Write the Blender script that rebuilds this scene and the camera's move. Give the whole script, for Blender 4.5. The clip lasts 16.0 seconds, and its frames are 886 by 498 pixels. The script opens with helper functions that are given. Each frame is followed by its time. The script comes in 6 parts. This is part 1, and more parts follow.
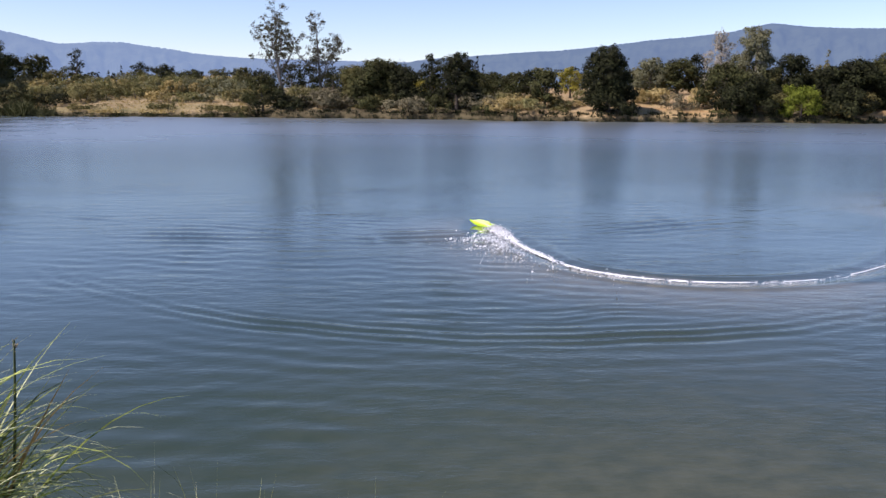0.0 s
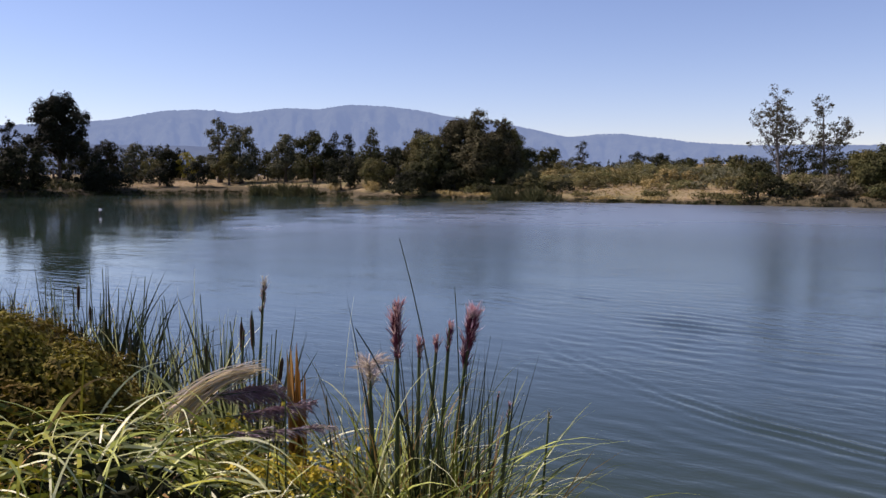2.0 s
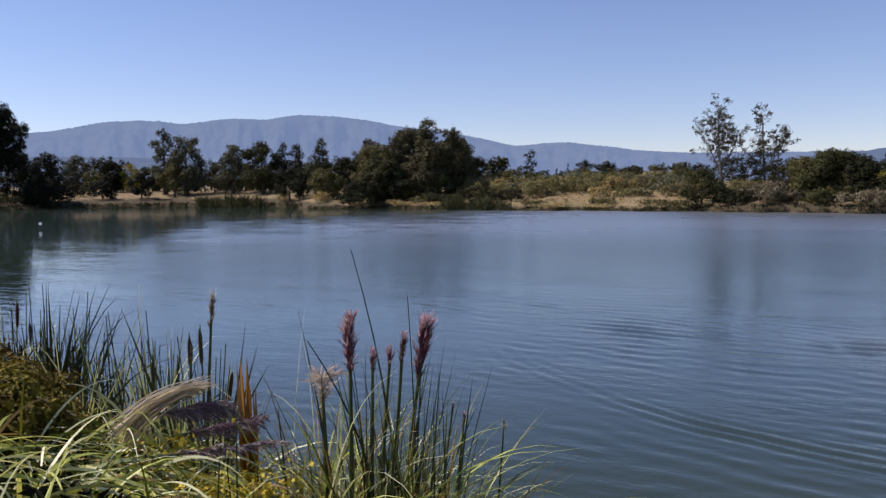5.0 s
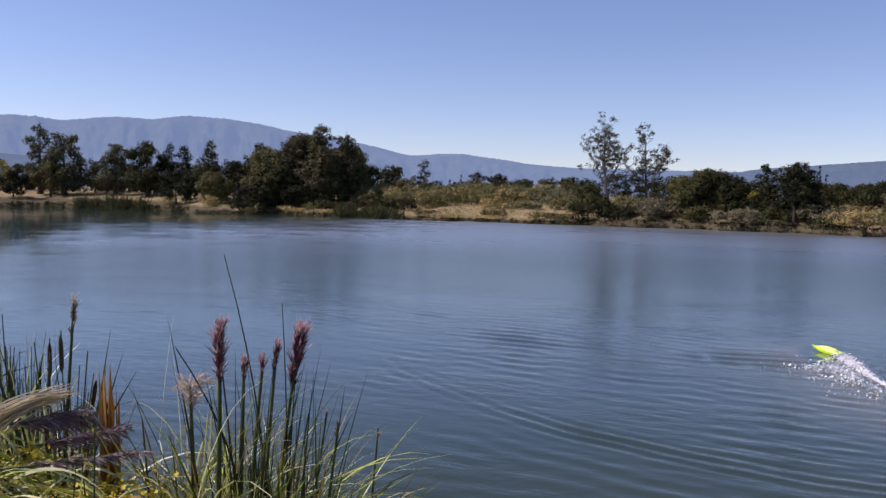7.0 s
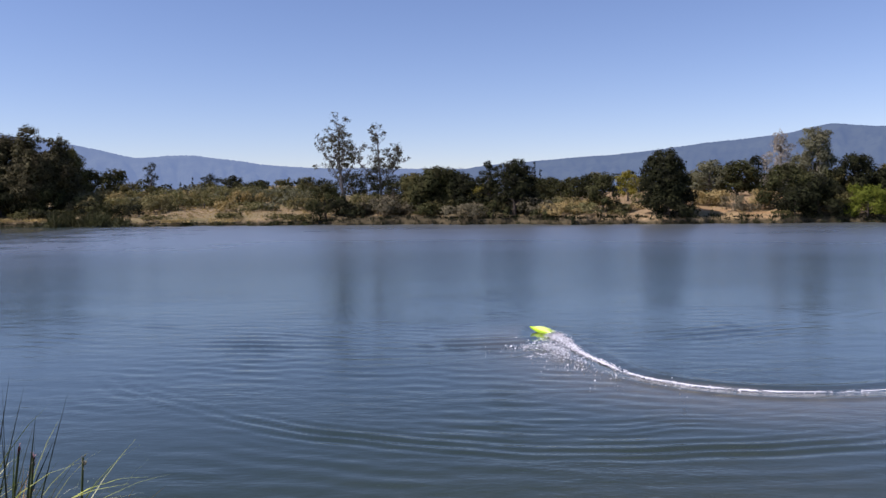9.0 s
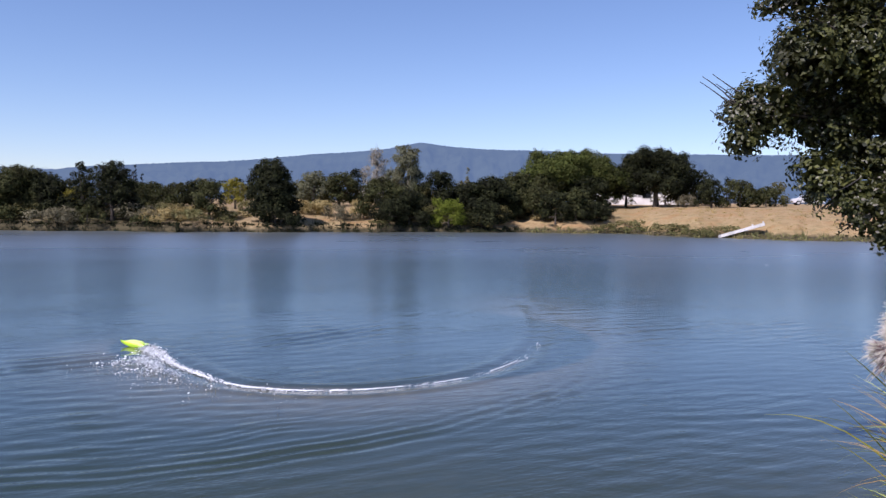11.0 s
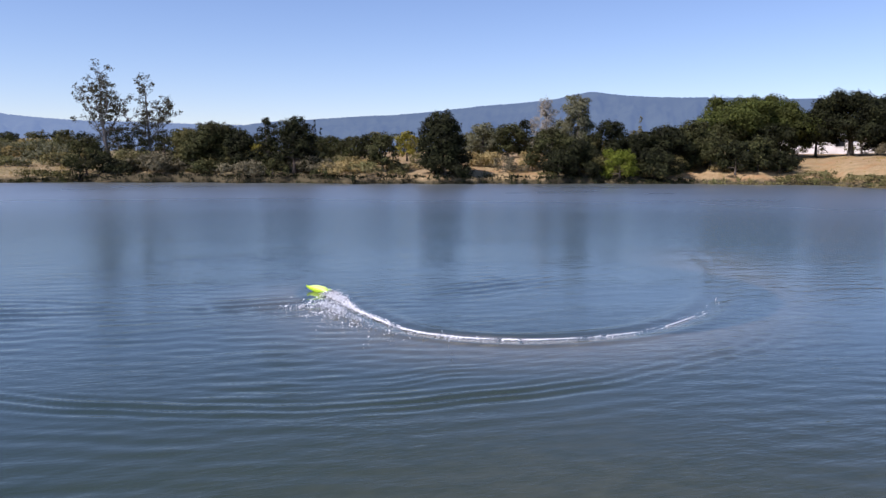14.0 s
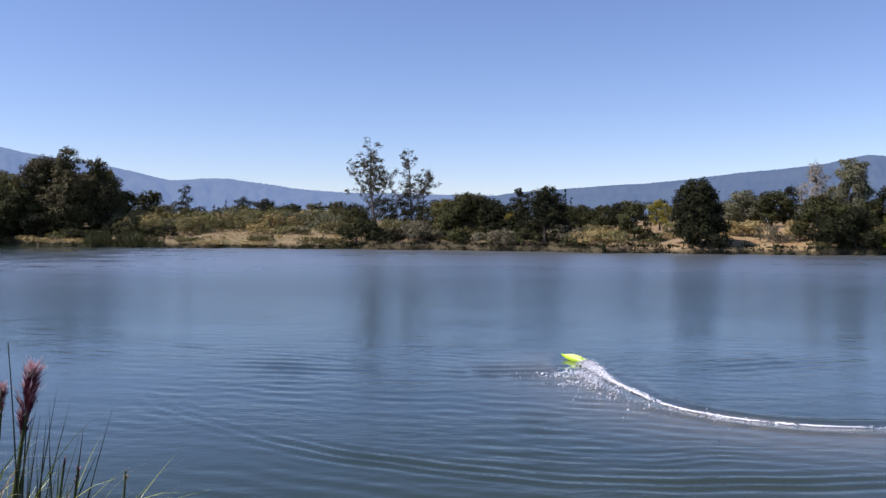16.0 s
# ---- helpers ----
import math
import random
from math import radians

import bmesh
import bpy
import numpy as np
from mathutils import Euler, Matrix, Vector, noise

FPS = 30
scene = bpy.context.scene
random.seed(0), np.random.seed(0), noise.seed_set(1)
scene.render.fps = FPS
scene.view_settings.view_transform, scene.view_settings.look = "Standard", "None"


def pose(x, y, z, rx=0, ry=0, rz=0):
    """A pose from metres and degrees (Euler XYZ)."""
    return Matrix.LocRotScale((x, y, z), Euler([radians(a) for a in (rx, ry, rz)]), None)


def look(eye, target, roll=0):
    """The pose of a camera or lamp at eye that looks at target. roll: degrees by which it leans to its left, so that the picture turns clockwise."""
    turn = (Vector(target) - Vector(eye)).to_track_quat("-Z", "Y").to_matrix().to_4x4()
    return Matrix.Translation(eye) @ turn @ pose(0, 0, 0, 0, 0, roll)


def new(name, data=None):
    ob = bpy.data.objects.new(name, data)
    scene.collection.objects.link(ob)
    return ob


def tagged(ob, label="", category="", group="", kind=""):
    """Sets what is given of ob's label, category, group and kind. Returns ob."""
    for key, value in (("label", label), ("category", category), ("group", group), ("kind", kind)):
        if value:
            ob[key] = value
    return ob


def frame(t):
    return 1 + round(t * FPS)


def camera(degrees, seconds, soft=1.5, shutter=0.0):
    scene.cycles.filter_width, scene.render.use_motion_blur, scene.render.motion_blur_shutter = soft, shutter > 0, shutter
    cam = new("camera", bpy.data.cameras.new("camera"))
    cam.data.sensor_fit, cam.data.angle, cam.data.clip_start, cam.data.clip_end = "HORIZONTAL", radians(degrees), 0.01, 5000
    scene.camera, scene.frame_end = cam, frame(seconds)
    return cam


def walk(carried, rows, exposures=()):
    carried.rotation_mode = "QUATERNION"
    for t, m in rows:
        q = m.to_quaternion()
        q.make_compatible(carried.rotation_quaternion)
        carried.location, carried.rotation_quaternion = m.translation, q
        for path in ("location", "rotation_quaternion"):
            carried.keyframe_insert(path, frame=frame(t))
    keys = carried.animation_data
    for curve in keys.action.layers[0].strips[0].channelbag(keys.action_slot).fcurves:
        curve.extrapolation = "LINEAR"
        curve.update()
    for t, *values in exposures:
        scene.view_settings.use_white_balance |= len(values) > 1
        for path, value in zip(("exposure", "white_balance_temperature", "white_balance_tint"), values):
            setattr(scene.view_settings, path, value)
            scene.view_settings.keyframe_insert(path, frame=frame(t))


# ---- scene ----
cam = camera(57.61, 16.0, 1.45)

# seconds, place, yaw to the left, pitch, roll
ROWS = [
    (0.0, 0.016, 0.457, 2.548, -4.20, -10.83, 0.28),
    (0.5, -0.095, 0.462, 2.556, 11.28, -9.79, -0.17),
    (1.0, -0.164, 0.435, 2.575, 21.35, -7.51, -0.07),
    (1.5, -0.195, 0.419, 2.592, 26.95, -6.02, -0.12),
    (2.0, -0.203, 0.388, 2.606, 29.42, -4.86, 0.08),
    (2.5, -0.215, 0.382, 2.607, 30.24, -4.22, 0.53),
    (3.0, -0.204, 0.372, 2.606, 29.77, -4.36, 0.69),
    (3.5, -0.214, 0.375, 2.606, 29.17, -4.38, 0.70),
    (4.0, -0.224, 0.394, 2.606, 28.25, -4.31, 0.80),
    (6.3, -0.173, 0.409, 2.602, 21.95, -4.13, -0.09),
    (6.5, -0.154, 0.407, 2.597, 21.69, -3.05, 1.79),
    (7.0, -0.135, 0.415, 2.604, 18.29, -3.53, 1.16),
    (7.5, -0.115, 0.410, 2.602, 15.36, -3.17, 0.27),
    (8.0, -0.090, 0.432, 2.606, 12.36, -3.56, -0.44),
    (8.5, -0.045, 0.434, 2.610, 7.58, -3.72, -1.39),
    (9.0, 0.010, 0.437, 2.617, 0.00, -3.46, -0.70),
    (9.5, 0.073, 0.443, 2.608, -8.78, -3.26, -0.55),
    (10.0, 0.151, 0.437, 2.612, -18.65, -3.32, -0.26),
    (10.2, 0.166, 0.434, 2.615, -22.29, -3.18, 0.15),
    (12.3, 0.225, 0.400, 2.616, -32.57, -3.53, 1.36),
    (12.5, 0.224, 0.403, 2.604, -36.08, -4.25, 2.14),
    (13.0, 0.235, 0.425, 2.593, -32.22, -7.18, 0.98),
    (13.5, 0.208, 0.416, 2.596, -24.47, -7.87, 0.38),
    (14.0, 0.131, 0.446, 2.601, -15.45, -6.42, 0.19),
    (14.5, 0.110, 0.447, 2.606, -13.14, -5.79, 0.48),
    (15.0, 0.059, 0.433, 2.603, -7.83, -3.79, 0.20),
    (15.5, -0.009, 0.418, 2.600, -1.42, -2.48, 0.17),
    (16.0, -0.053, 0.408, 2.601, 2.06, -1.60, 0.21),
]
walk(cam, [(t, pose(x, y, z, 90 + p, 0, a) @ pose(0, 0, 0, 0, 0, r)) for t, x, y, z, a, p, r in ROWS],
     exposures=[(0.0, 0.58, 6030, 27), (0.5, 0.51, 6080, 30), (1.0, 0.43, 6280, 33), (2.0, 0.31, 6230, 33), (4.0, 0.16, 6000, 29), (7.0, 0.20, 6030, 32), (9.0, 0.19, 5880, 30),
                (10.0, 0.28, 5780, 27), (12.5, 0.30, 5500, 27), (13.2, 0.30, 5630, 27), (14.5, 0.37, 5760, 27), (16.0, 0.33, 5730, 27)])

# ---- sky, sun ----
SUN_AZ, SUN_EL = 104, 49  # degrees to the left of +y, above the horizon
world = bpy.data.worlds.new("world")
scene.world = world
world.use_nodes = True
wn = world.node_tree
sky = wn.nodes.new("ShaderNodeTexSky")
sky.sky_type = "NISHITA"
sky.sun_disc = False
sky.sun_elevation, sky.sun_rotation = radians(SUN_EL), radians(-SUN_AZ)
sky.altitude, sky.air_density, sky.dust_density, sky.ozone_density = 600, 1.0, 0.05, 1.8
bg = wn.nodes["Background"]
bg.inputs["Strength"].default_value = 0.096
wn.links.new(sky.outputs["Color"], bg.inputs["Color"])
sun = new("sun", bpy.data.lights.new("sun", "SUN"))
sun.data.energy, sun.data.angle, sun.data.color = 5.0, radians(0.55), (1.0, 0.91, 0.77)
S_DIR = Vector((-math.sin(radians(SUN_AZ)) * math.cos(radians(SUN_EL)), math.cos(radians(SUN_AZ)) * math.cos(radians(SUN_EL)), math.sin(radians(SUN_EL))))
sun.matrix_world = look(S_DIR * 50, (0, 0, 0))

# ---- materials ----


class Mat:
    """A node material and short ways to its nodes."""

    def __init__(self, name, rough=0.6, spec=0.4):
        self.m = bpy.data.materials.new(name)
        self.m.use_nodes = True
        self.t = self.m.node_tree
        self.b = self.t.nodes["Principled BSDF"]
        self.b.inputs["Roughness"].default_value = rough
        self.b.inputs["Specular IOR Level"].default_value = spec

    def put(self, kind, **values):
        n = self.t.nodes.new(kind)
        for key, v in values.items():
            n.inputs[key].default_value = v
        return n

    def link(self, a, b):
        self.t.links.new(a, b)

    def place(self, scale):
        g = self.put("ShaderNodeNewGeometry")
        v = self.t.nodes.new("ShaderNodeVectorMath")
        v.operation = "MULTIPLY"
        v.inputs[1].default_value = scale
        self.link(g.outputs["Position"], v.inputs[0])
        return v.outputs[0]

    def noise(self, scale, detail=4.0, rough=0.55, stretch=(1, 1, 1)):
        n = self.put("ShaderNodeTexNoise", Scale=scale, Detail=detail, Roughness=rough)
        self.link(self.place(stretch), n.inputs["Vector"])
        return n.outputs["Fac"]

    def ramp(self, fac, stops):
        r = self.t.nodes.new("ShaderNodeValToRGB")
        e = r.color_ramp.elements
        while len(e) < len(stops):
            e.new(0.5)
        for el, (p, c) in zip(e, stops):
            el.position, el.color = p, (*c, 1)
        self.link(fac, r.inputs[0])
        return r.outputs[0]

    def mix(self, fac, a, b, blend="MIX"):
        n = self.t.nodes.new("ShaderNodeMix")
        n.data_type, n.blend_type = "RGBA", blend
        for s, v in ((n.inputs[0], fac), (n.inputs[6], a), (n.inputs[7], b)):
            if isinstance(v, bpy.types.NodeSocket):
                self.link(v, s)
            else:
                s.default_value = v if isinstance(v, (int, float)) else (*v, 1)
        return n.outputs[2]

    def math(self, op, a, b=0.0):
        n = self.t.nodes.new("ShaderNodeMath")
        n.operation = op
        for s, v in zip(n.inputs, (a, b)):
            if isinstance(v, bpy.types.NodeSocket):
                self.link(v, s)
            else:
                s.default_value = v
        return n.outputs[0]

    def colour(self, c):
        if isinstance(c, bpy.types.NodeSocket):
            self.link(c, self.b.inputs["Base Color"])
        else:
            self.b.inputs["Base Color"].default_value = (*c, 1)
        return self

    def bump(self, fac, strength=0.3, dist=0.02):
        n = self.put("ShaderNodeBump", Strength=strength, Distance=dist)
        self.link(fac, n.inputs["Height"])
        self.link(n.outputs[0], self.b.inputs["Normal"])
        return n


def leaf_mat(name, a, b, c, through_light=0.25, patch=0.35, rough=0.8, spec=0.12):
    """Foliage: each leaf its own shade between a and b, patches towards c, some light passing through."""
    m = Mat(name, rough, spec)
    g = m.put("ShaderNodeNewGeometry")
    col = m.ramp(g.outputs["Random Per Island"], [(0.0, a), (0.55, tuple((p + q) / 2 for p, q in zip(a, b))), (1.0, b)])
    col = m.mix(m.ramp(m.noise(patch, 3), [(0.42, (0, 0, 0)), (0.66, (1, 1, 1))]), col, c)
    m.colour(col)
    t = m.put("ShaderNodeBsdfTranslucent")
    m.link(m.mix(1.0, col, (1.0, 1.0, 0.55), "MULTIPLY"), t.inputs["Color"])
    s = m.put("ShaderNodeMixShader")
    s.inputs[0].default_value = through_light
    m.link(m.b.outputs[0], s.inputs[1])
    m.link(t.outputs[0], s.inputs[2])
    m.link(s.outputs[0], m.t.nodes["Material Output"].inputs["Surface"])
    return m.m


def plain_mat(name, a, b, scale=8.0, rough=0.7, bump=0.3, dist=0.01, stretch=(1, 1, 1), spec=0.35):
    m = Mat(name, rough, spec)
    n1, n2 = m.noise(scale, 5, 0.6, stretch), m.noise(scale * 0.13, 2)
    col = m.ramp(n1, [(0.3, a), (0.7, b)])
    col = m.mix(m.ramp(n2, [(0.35, (0, 0, 0)), (0.7, (0.5, 0.5, 0.5))]), col, tuple(0.6 * v for v in a))
    m.colour(col)
    m.bump(n1, bump, dist)
    return m.m


OAK = leaf_mat("oak_leaves", (0.022, 0.028, 0.009), (0.090, 0.092, 0.032), (0.025, 0.024, 0.008), 0.08, 0.8)
OAK_DARK = leaf_mat("dark_oak_leaves", (0.008, 0.011, 0.004), (0.042, 0.046, 0.016), (0.009, 0.010, 0.004), 0.05, 0.8)
OLIVE = leaf_mat("olive_leaves", (0.070, 0.072, 0.024), (0.125, 0.120, 0.044), (0.105, 0.088, 0.032), 0.14)
PINE = leaf_mat("pine_needles", (0.006, 0.009, 0.004), (0.016, 0.020, 0.008), (0.012, 0.014, 0.006), 0.05)
GREY = leaf_mat("grey_green_leaves", (0.090, 0.096, 0.052), (0.19, 0.19, 0.115), (0.13, 0.125, 0.070), 0.2)
PALE_TWIG = leaf_mat("pale_poplar_twigs", (0.21, 0.195, 0.165), (0.40, 0.375, 0.325), (0.27, 0.25, 0.21), 0.2)
YELLOW = leaf_mat("yellow_green_leaves", (0.18, 0.165, 0.02), (0.34, 0.30, 0.05), (0.22, 0.19, 0.035), 0.3)
BRIGHT = leaf_mat("bright_green_leaves", (0.072, 0.100, 0.010), (0.185, 0.215, 0.028), (0.115, 0.135, 0.016), 0.25)
ROUND = leaf_mat("round_tree_leaves", (0.034, 0.048, 0.009), (0.120, 0.138, 0.030), (0.045, 0.050, 0.013), 0.2)
DRY = leaf_mat("dry_brush", (0.23, 0.18, 0.07), (0.46, 0.37, 0.165), (0.31, 0.23, 0.085), 0.15, 0.6)
DRYGREY = leaf_mat("dry_grey_brush", (0.095, 0.085, 0.050), (0.195, 0.176, 0.105), (0.130, 0.112, 0.066), 0.12, 0.6)
SCRUB = leaf_mat("scrub_leaves", (0.105, 0.105, 0.040), (0.215, 0.205, 0.085), (0.20, 0.165, 0.070), 0.2, 0.25)
SYC = leaf_mat("sycamore_leaves", (0.035, 0.036, 0.017), (0.095, 0.088, 0.044), (0.060, 0.052, 0.026), 0.15)
REED = leaf_mat("reed_leaves", (0.030, 0.036, 0.014), (0.085, 0.088, 0.038), (0.050, 0.050, 0.022), 0.15)
NEAROAK = leaf_mat("near_oak_leaves", (0.010, 0.015, 0.004), (0.120, 0.125, 0.034), (0.032, 0.032, 0.010), 0.12, 1.6, 0.42, 0.3)
NEAROAK_GREY = leaf_mat("near_oak_grey_leaves", (0.16, 0.15, 0.12), (0.32, 0.30, 0.25), (0.22, 0.20, 0.16), 0.15, 1.2)
BLADE = leaf_mat("grass_blades", (0.010, 0.022, 0.003), (0.54, 0.60, 0.12), (0.17, 0.21, 0.034), 0.18, 2.6, 0.42, 0.3)
BLADE_LIME = leaf_mat("lime_grass_blades", (0.028, 0.046, 0.004), (0.54, 0.53, 0.060), (0.28, 0.25, 0.030), 0.22, 1.8, 0.42, 0.3)
# pale stems and wisps; on the clumps it also paints sun glare
BLADE_PALE = leaf_mat("pale_grass_blades", (0.42, 0.46, 0.18), (0.90, 0.90, 0.58), (0.58, 0.60, 0.27), 0.25, 2.4, 0.40, 0.35)
BLADE_DEAD = leaf_mat("dead_grass_blades", (0.23, 0.145, 0.055), (0.50, 0.37, 0.17), (0.36, 0.22, 0.075), 0.2, 2.5)
CAT_LEAF = leaf_mat("cattail_leaves", (0.007, 0.011, 0.004), (0.085, 0.100, 0.034), (0.022, 0.026, 0.009), 0.10, 1.5, 0.40, 0.4)
WEED = leaf_mat("weed_leaves", (0.028, 0.030, 0.005), (0.27, 0.235, 0.036), (0.115, 0.074, 0.014), 0.2, 2.2)
FLOWER = leaf_mat("yellow_flowers", (0.42, 0.33, 0.03), (0.62, 0.50, 0.07), (0.5, 0.4, 0.05), 0.2)
PINK = leaf_mat("pink_plume_hairs", (0.040, 0.012, 0.026), (0.26, 0.085, 0.150), (0.070, 0.018, 0.038), 0.25, 14.0)
PINK_TIP = leaf_mat("pale_pink_plume_tips", (0.50, 0.28, 0.36), (0.88, 0.72, 0.78), (0.62, 0.36, 0.45), 0.35, 14.0)
MAUVE = leaf_mat("mauve_plume_hairs", (0.075, 0.040, 0.050), (0.55, 0.44, 0.46), (0.17, 0.10, 0.115), 0.2, 9.0)
SILVER = leaf_mat("silver_plume_tips", (0.62, 0.58, 0.56), (0.92, 0.89, 0.86), (0.74, 0.68, 0.66), 0.35, 5.0)
FLUFF = leaf_mat("silver_plume_hairs", (0.36, 0.29, 0.30), (0.84, 0.77, 0.76), (0.56, 0.47, 0.48), 0.35, 5.0)
TAN = leaf_mat("tan_plume_hairs", (0.34, 0.28, 0.20), (0.78, 0.69, 0.54), (0.46, 0.38, 0.28), 0.3, 6.0)
BIGOAK = leaf_mat("browned_oak_leaves", (0.028, 0.029, 0.012), (0.125, 0.114, 0.052), (0.034, 0.029, 0.013), 0.10, 0.8)
BARK = plain_mat("bark", (0.045, 0.036, 0.028), (0.12, 0.10, 0.08), 6, 0.9, 0.6, 0.03, (1, 1, 0.3))
BARK_PALE = plain_mat("pale_sycamore_bark", (0.060, 0.054, 0.046), (0.150, 0.138, 0.120), 3, 0.85, 0.4, 0.02, (1, 1, 0.5))
STEM = plain_mat("green_stem", (0.030, 0.050, 0.014), (0.085, 0.110, 0.036), 30, 0.5, 0.2, 0.004, (1, 1, 0.15))
STEM_DARK = plain_mat("dark_green_stem", (0.014, 0.022, 0.008), (0.045, 0.058, 0.020), 30, 0.5, 0.2, 0.004, (1, 1, 0.15))
RUST = leaf_mat("rust_dead_blades", (0.17, 0.075, 0.016), (0.52, 0.29, 0.085), (0.32, 0.15, 0.035), 0.25, 3.0)
EUC = leaf_mat("eucalyptus_leaves", (0.045, 0.050, 0.026), (0.135, 0.138, 0.078), (0.060, 0.060, 0.032), 0.12, 0.8)
SPIKE = plain_mat("cattail_spike", (0.035, 0.020, 0.010), (0.085, 0.048, 0.024), 60, 0.95, 0.5, 0.004)
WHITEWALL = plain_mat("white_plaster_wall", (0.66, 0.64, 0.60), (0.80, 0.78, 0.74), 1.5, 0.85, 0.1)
ROOFING = plain_mat("roofing", (0.20, 0.19, 0.18), (0.32, 0.30, 0.28), 2.5, 0.9, 0.2)
WOODGREY = plain_mat("weathered_planks", (0.42, 0.40, 0.37), (0.64, 0.62, 0.58), 5, 0.8, 0.4, 0.01, (1, 1, 1))
DARKGLASS = plain_mat("dark_glass", (0.012, 0.014, 0.016), (0.02, 0.022, 0.025), 2, 0.08, 0.0)
CARPAINT = plain_mat("white_car_paint", (0.72, 0.72, 0.72), (0.80, 0.80, 0.80), 2, 0.25, 0.0, spec=0.5)
CARGREY = plain_mat("silver_car_paint", (0.40, 0.41, 0.42), (0.50, 0.51, 0.52), 2, 0.25, 0.0, spec=0.5)
TYRE = plain_mat("tyre_rubber", (0.015, 0.015, 0.015), (0.03, 0.03, 0.03), 20, 0.9, 0.1)
STEEL = plain_mat("dull_steel", (0.35, 0.35, 0.36), (0.5, 0.5, 0.5), 20, 0.4, 0.1)
HULL = plain_mat("fluorescent_green_hull", (0.52, 0.80, 0.02), (0.58, 0.86, 0.04), 14, 0.25, 0.0, spec=0.5)
HULL_TOP = plain_mat("pale_lime_deck", (0.70, 0.88, 0.16), (0.76, 0.92, 0.25), 14, 0.3, 0.0, spec=0.5)
FOAM = plain_mat("foam", (0.80, 0.82, 0.82), (0.92, 0.93, 0.93), 12, 0.6, 0.4, 0.02)


def ground_mat():
    m = Mat("dry_ground", 0.95, 0.15)
    n1, n2, n3 = m.noise(0.09, 4), m.noise(1.3, 5, 0.65), m.noise(14, 4, 0.7)
    straw = m.ramp(n2, [(0.25, (0.15, 0.11, 0.053)), (0.5, (0.25, 0.19, 0.10)), (0.75, (0.35, 0.275, 0.16))])
    green = m.ramp(n2, [(0.3, (0.09, 0.095, 0.035)), (0.7, (0.23, 0.20, 0.09))])
    col = m.mix(m.ramp(n1, [(0.46, (0, 0, 0)), (0.62, (1, 1, 1))]), straw, green)
    # earthy orange on the steep bank, by place
    sep = m.put("ShaderNodeSeparateXYZ")
    m.link(m.place((1, 1, 1)), sep.inputs[0])
    east = m.ramp(m.math("MULTIPLY", sep.outputs[0], 0.01), [(0.12, (0, 0, 0)), (0.30, (0.75, 0.75, 0.75))])
    clay = m.ramp(n2, [(0.25, (0.29, 0.19, 0.09)), (0.6, (0.43, 0.305, 0.155)), (0.8, (0.52, 0.39, 0.23))])
    rust = m.ramp(m.noise(0.35, 4, 0.6, (1, 1, 2.5)), [(0.48, (0, 0, 0)), (0.62, (0.8, 0.8, 0.8))])
    clay = m.mix(rust, clay, (0.40, 0.225, 0.095))
    stubble = m.ramp(m.noise(0.8, 5, 0.7), [(0.52, (0, 0, 0)), (0.66, (0.55, 0.55, 0.55))])
    clay = m.mix(stubble, clay, (0.22, 0.185, 0.085))
    col = m.mix(east, col, clay)
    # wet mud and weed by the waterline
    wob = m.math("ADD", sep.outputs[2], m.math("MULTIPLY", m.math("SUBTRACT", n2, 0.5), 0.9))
    # dark tone reaches higher: shade painted under the oaks, browner earth in the west
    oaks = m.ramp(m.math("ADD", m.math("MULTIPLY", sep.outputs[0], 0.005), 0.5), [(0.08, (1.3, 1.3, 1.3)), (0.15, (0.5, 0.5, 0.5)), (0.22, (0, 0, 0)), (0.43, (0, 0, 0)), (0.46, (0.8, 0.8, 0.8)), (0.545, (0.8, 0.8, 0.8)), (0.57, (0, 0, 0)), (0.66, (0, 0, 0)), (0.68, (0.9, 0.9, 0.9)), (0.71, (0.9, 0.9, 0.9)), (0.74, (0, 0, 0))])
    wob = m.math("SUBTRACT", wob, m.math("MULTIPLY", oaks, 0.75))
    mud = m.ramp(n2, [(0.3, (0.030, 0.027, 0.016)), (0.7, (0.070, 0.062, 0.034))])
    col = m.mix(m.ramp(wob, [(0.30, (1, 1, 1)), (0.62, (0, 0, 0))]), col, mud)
    col = m.mix(m.ramp(n3, [(0.4, (0.35, 0.35, 0.35)), (0.6, (0, 0, 0))]), col, (0.16, 0.12, 0.06))
    m.colour(col)
    m.bump(m.math("ADD", n2, m.math("MULTIPLY", n3, 0.4)), 0.7, 0.12)
    return m.m


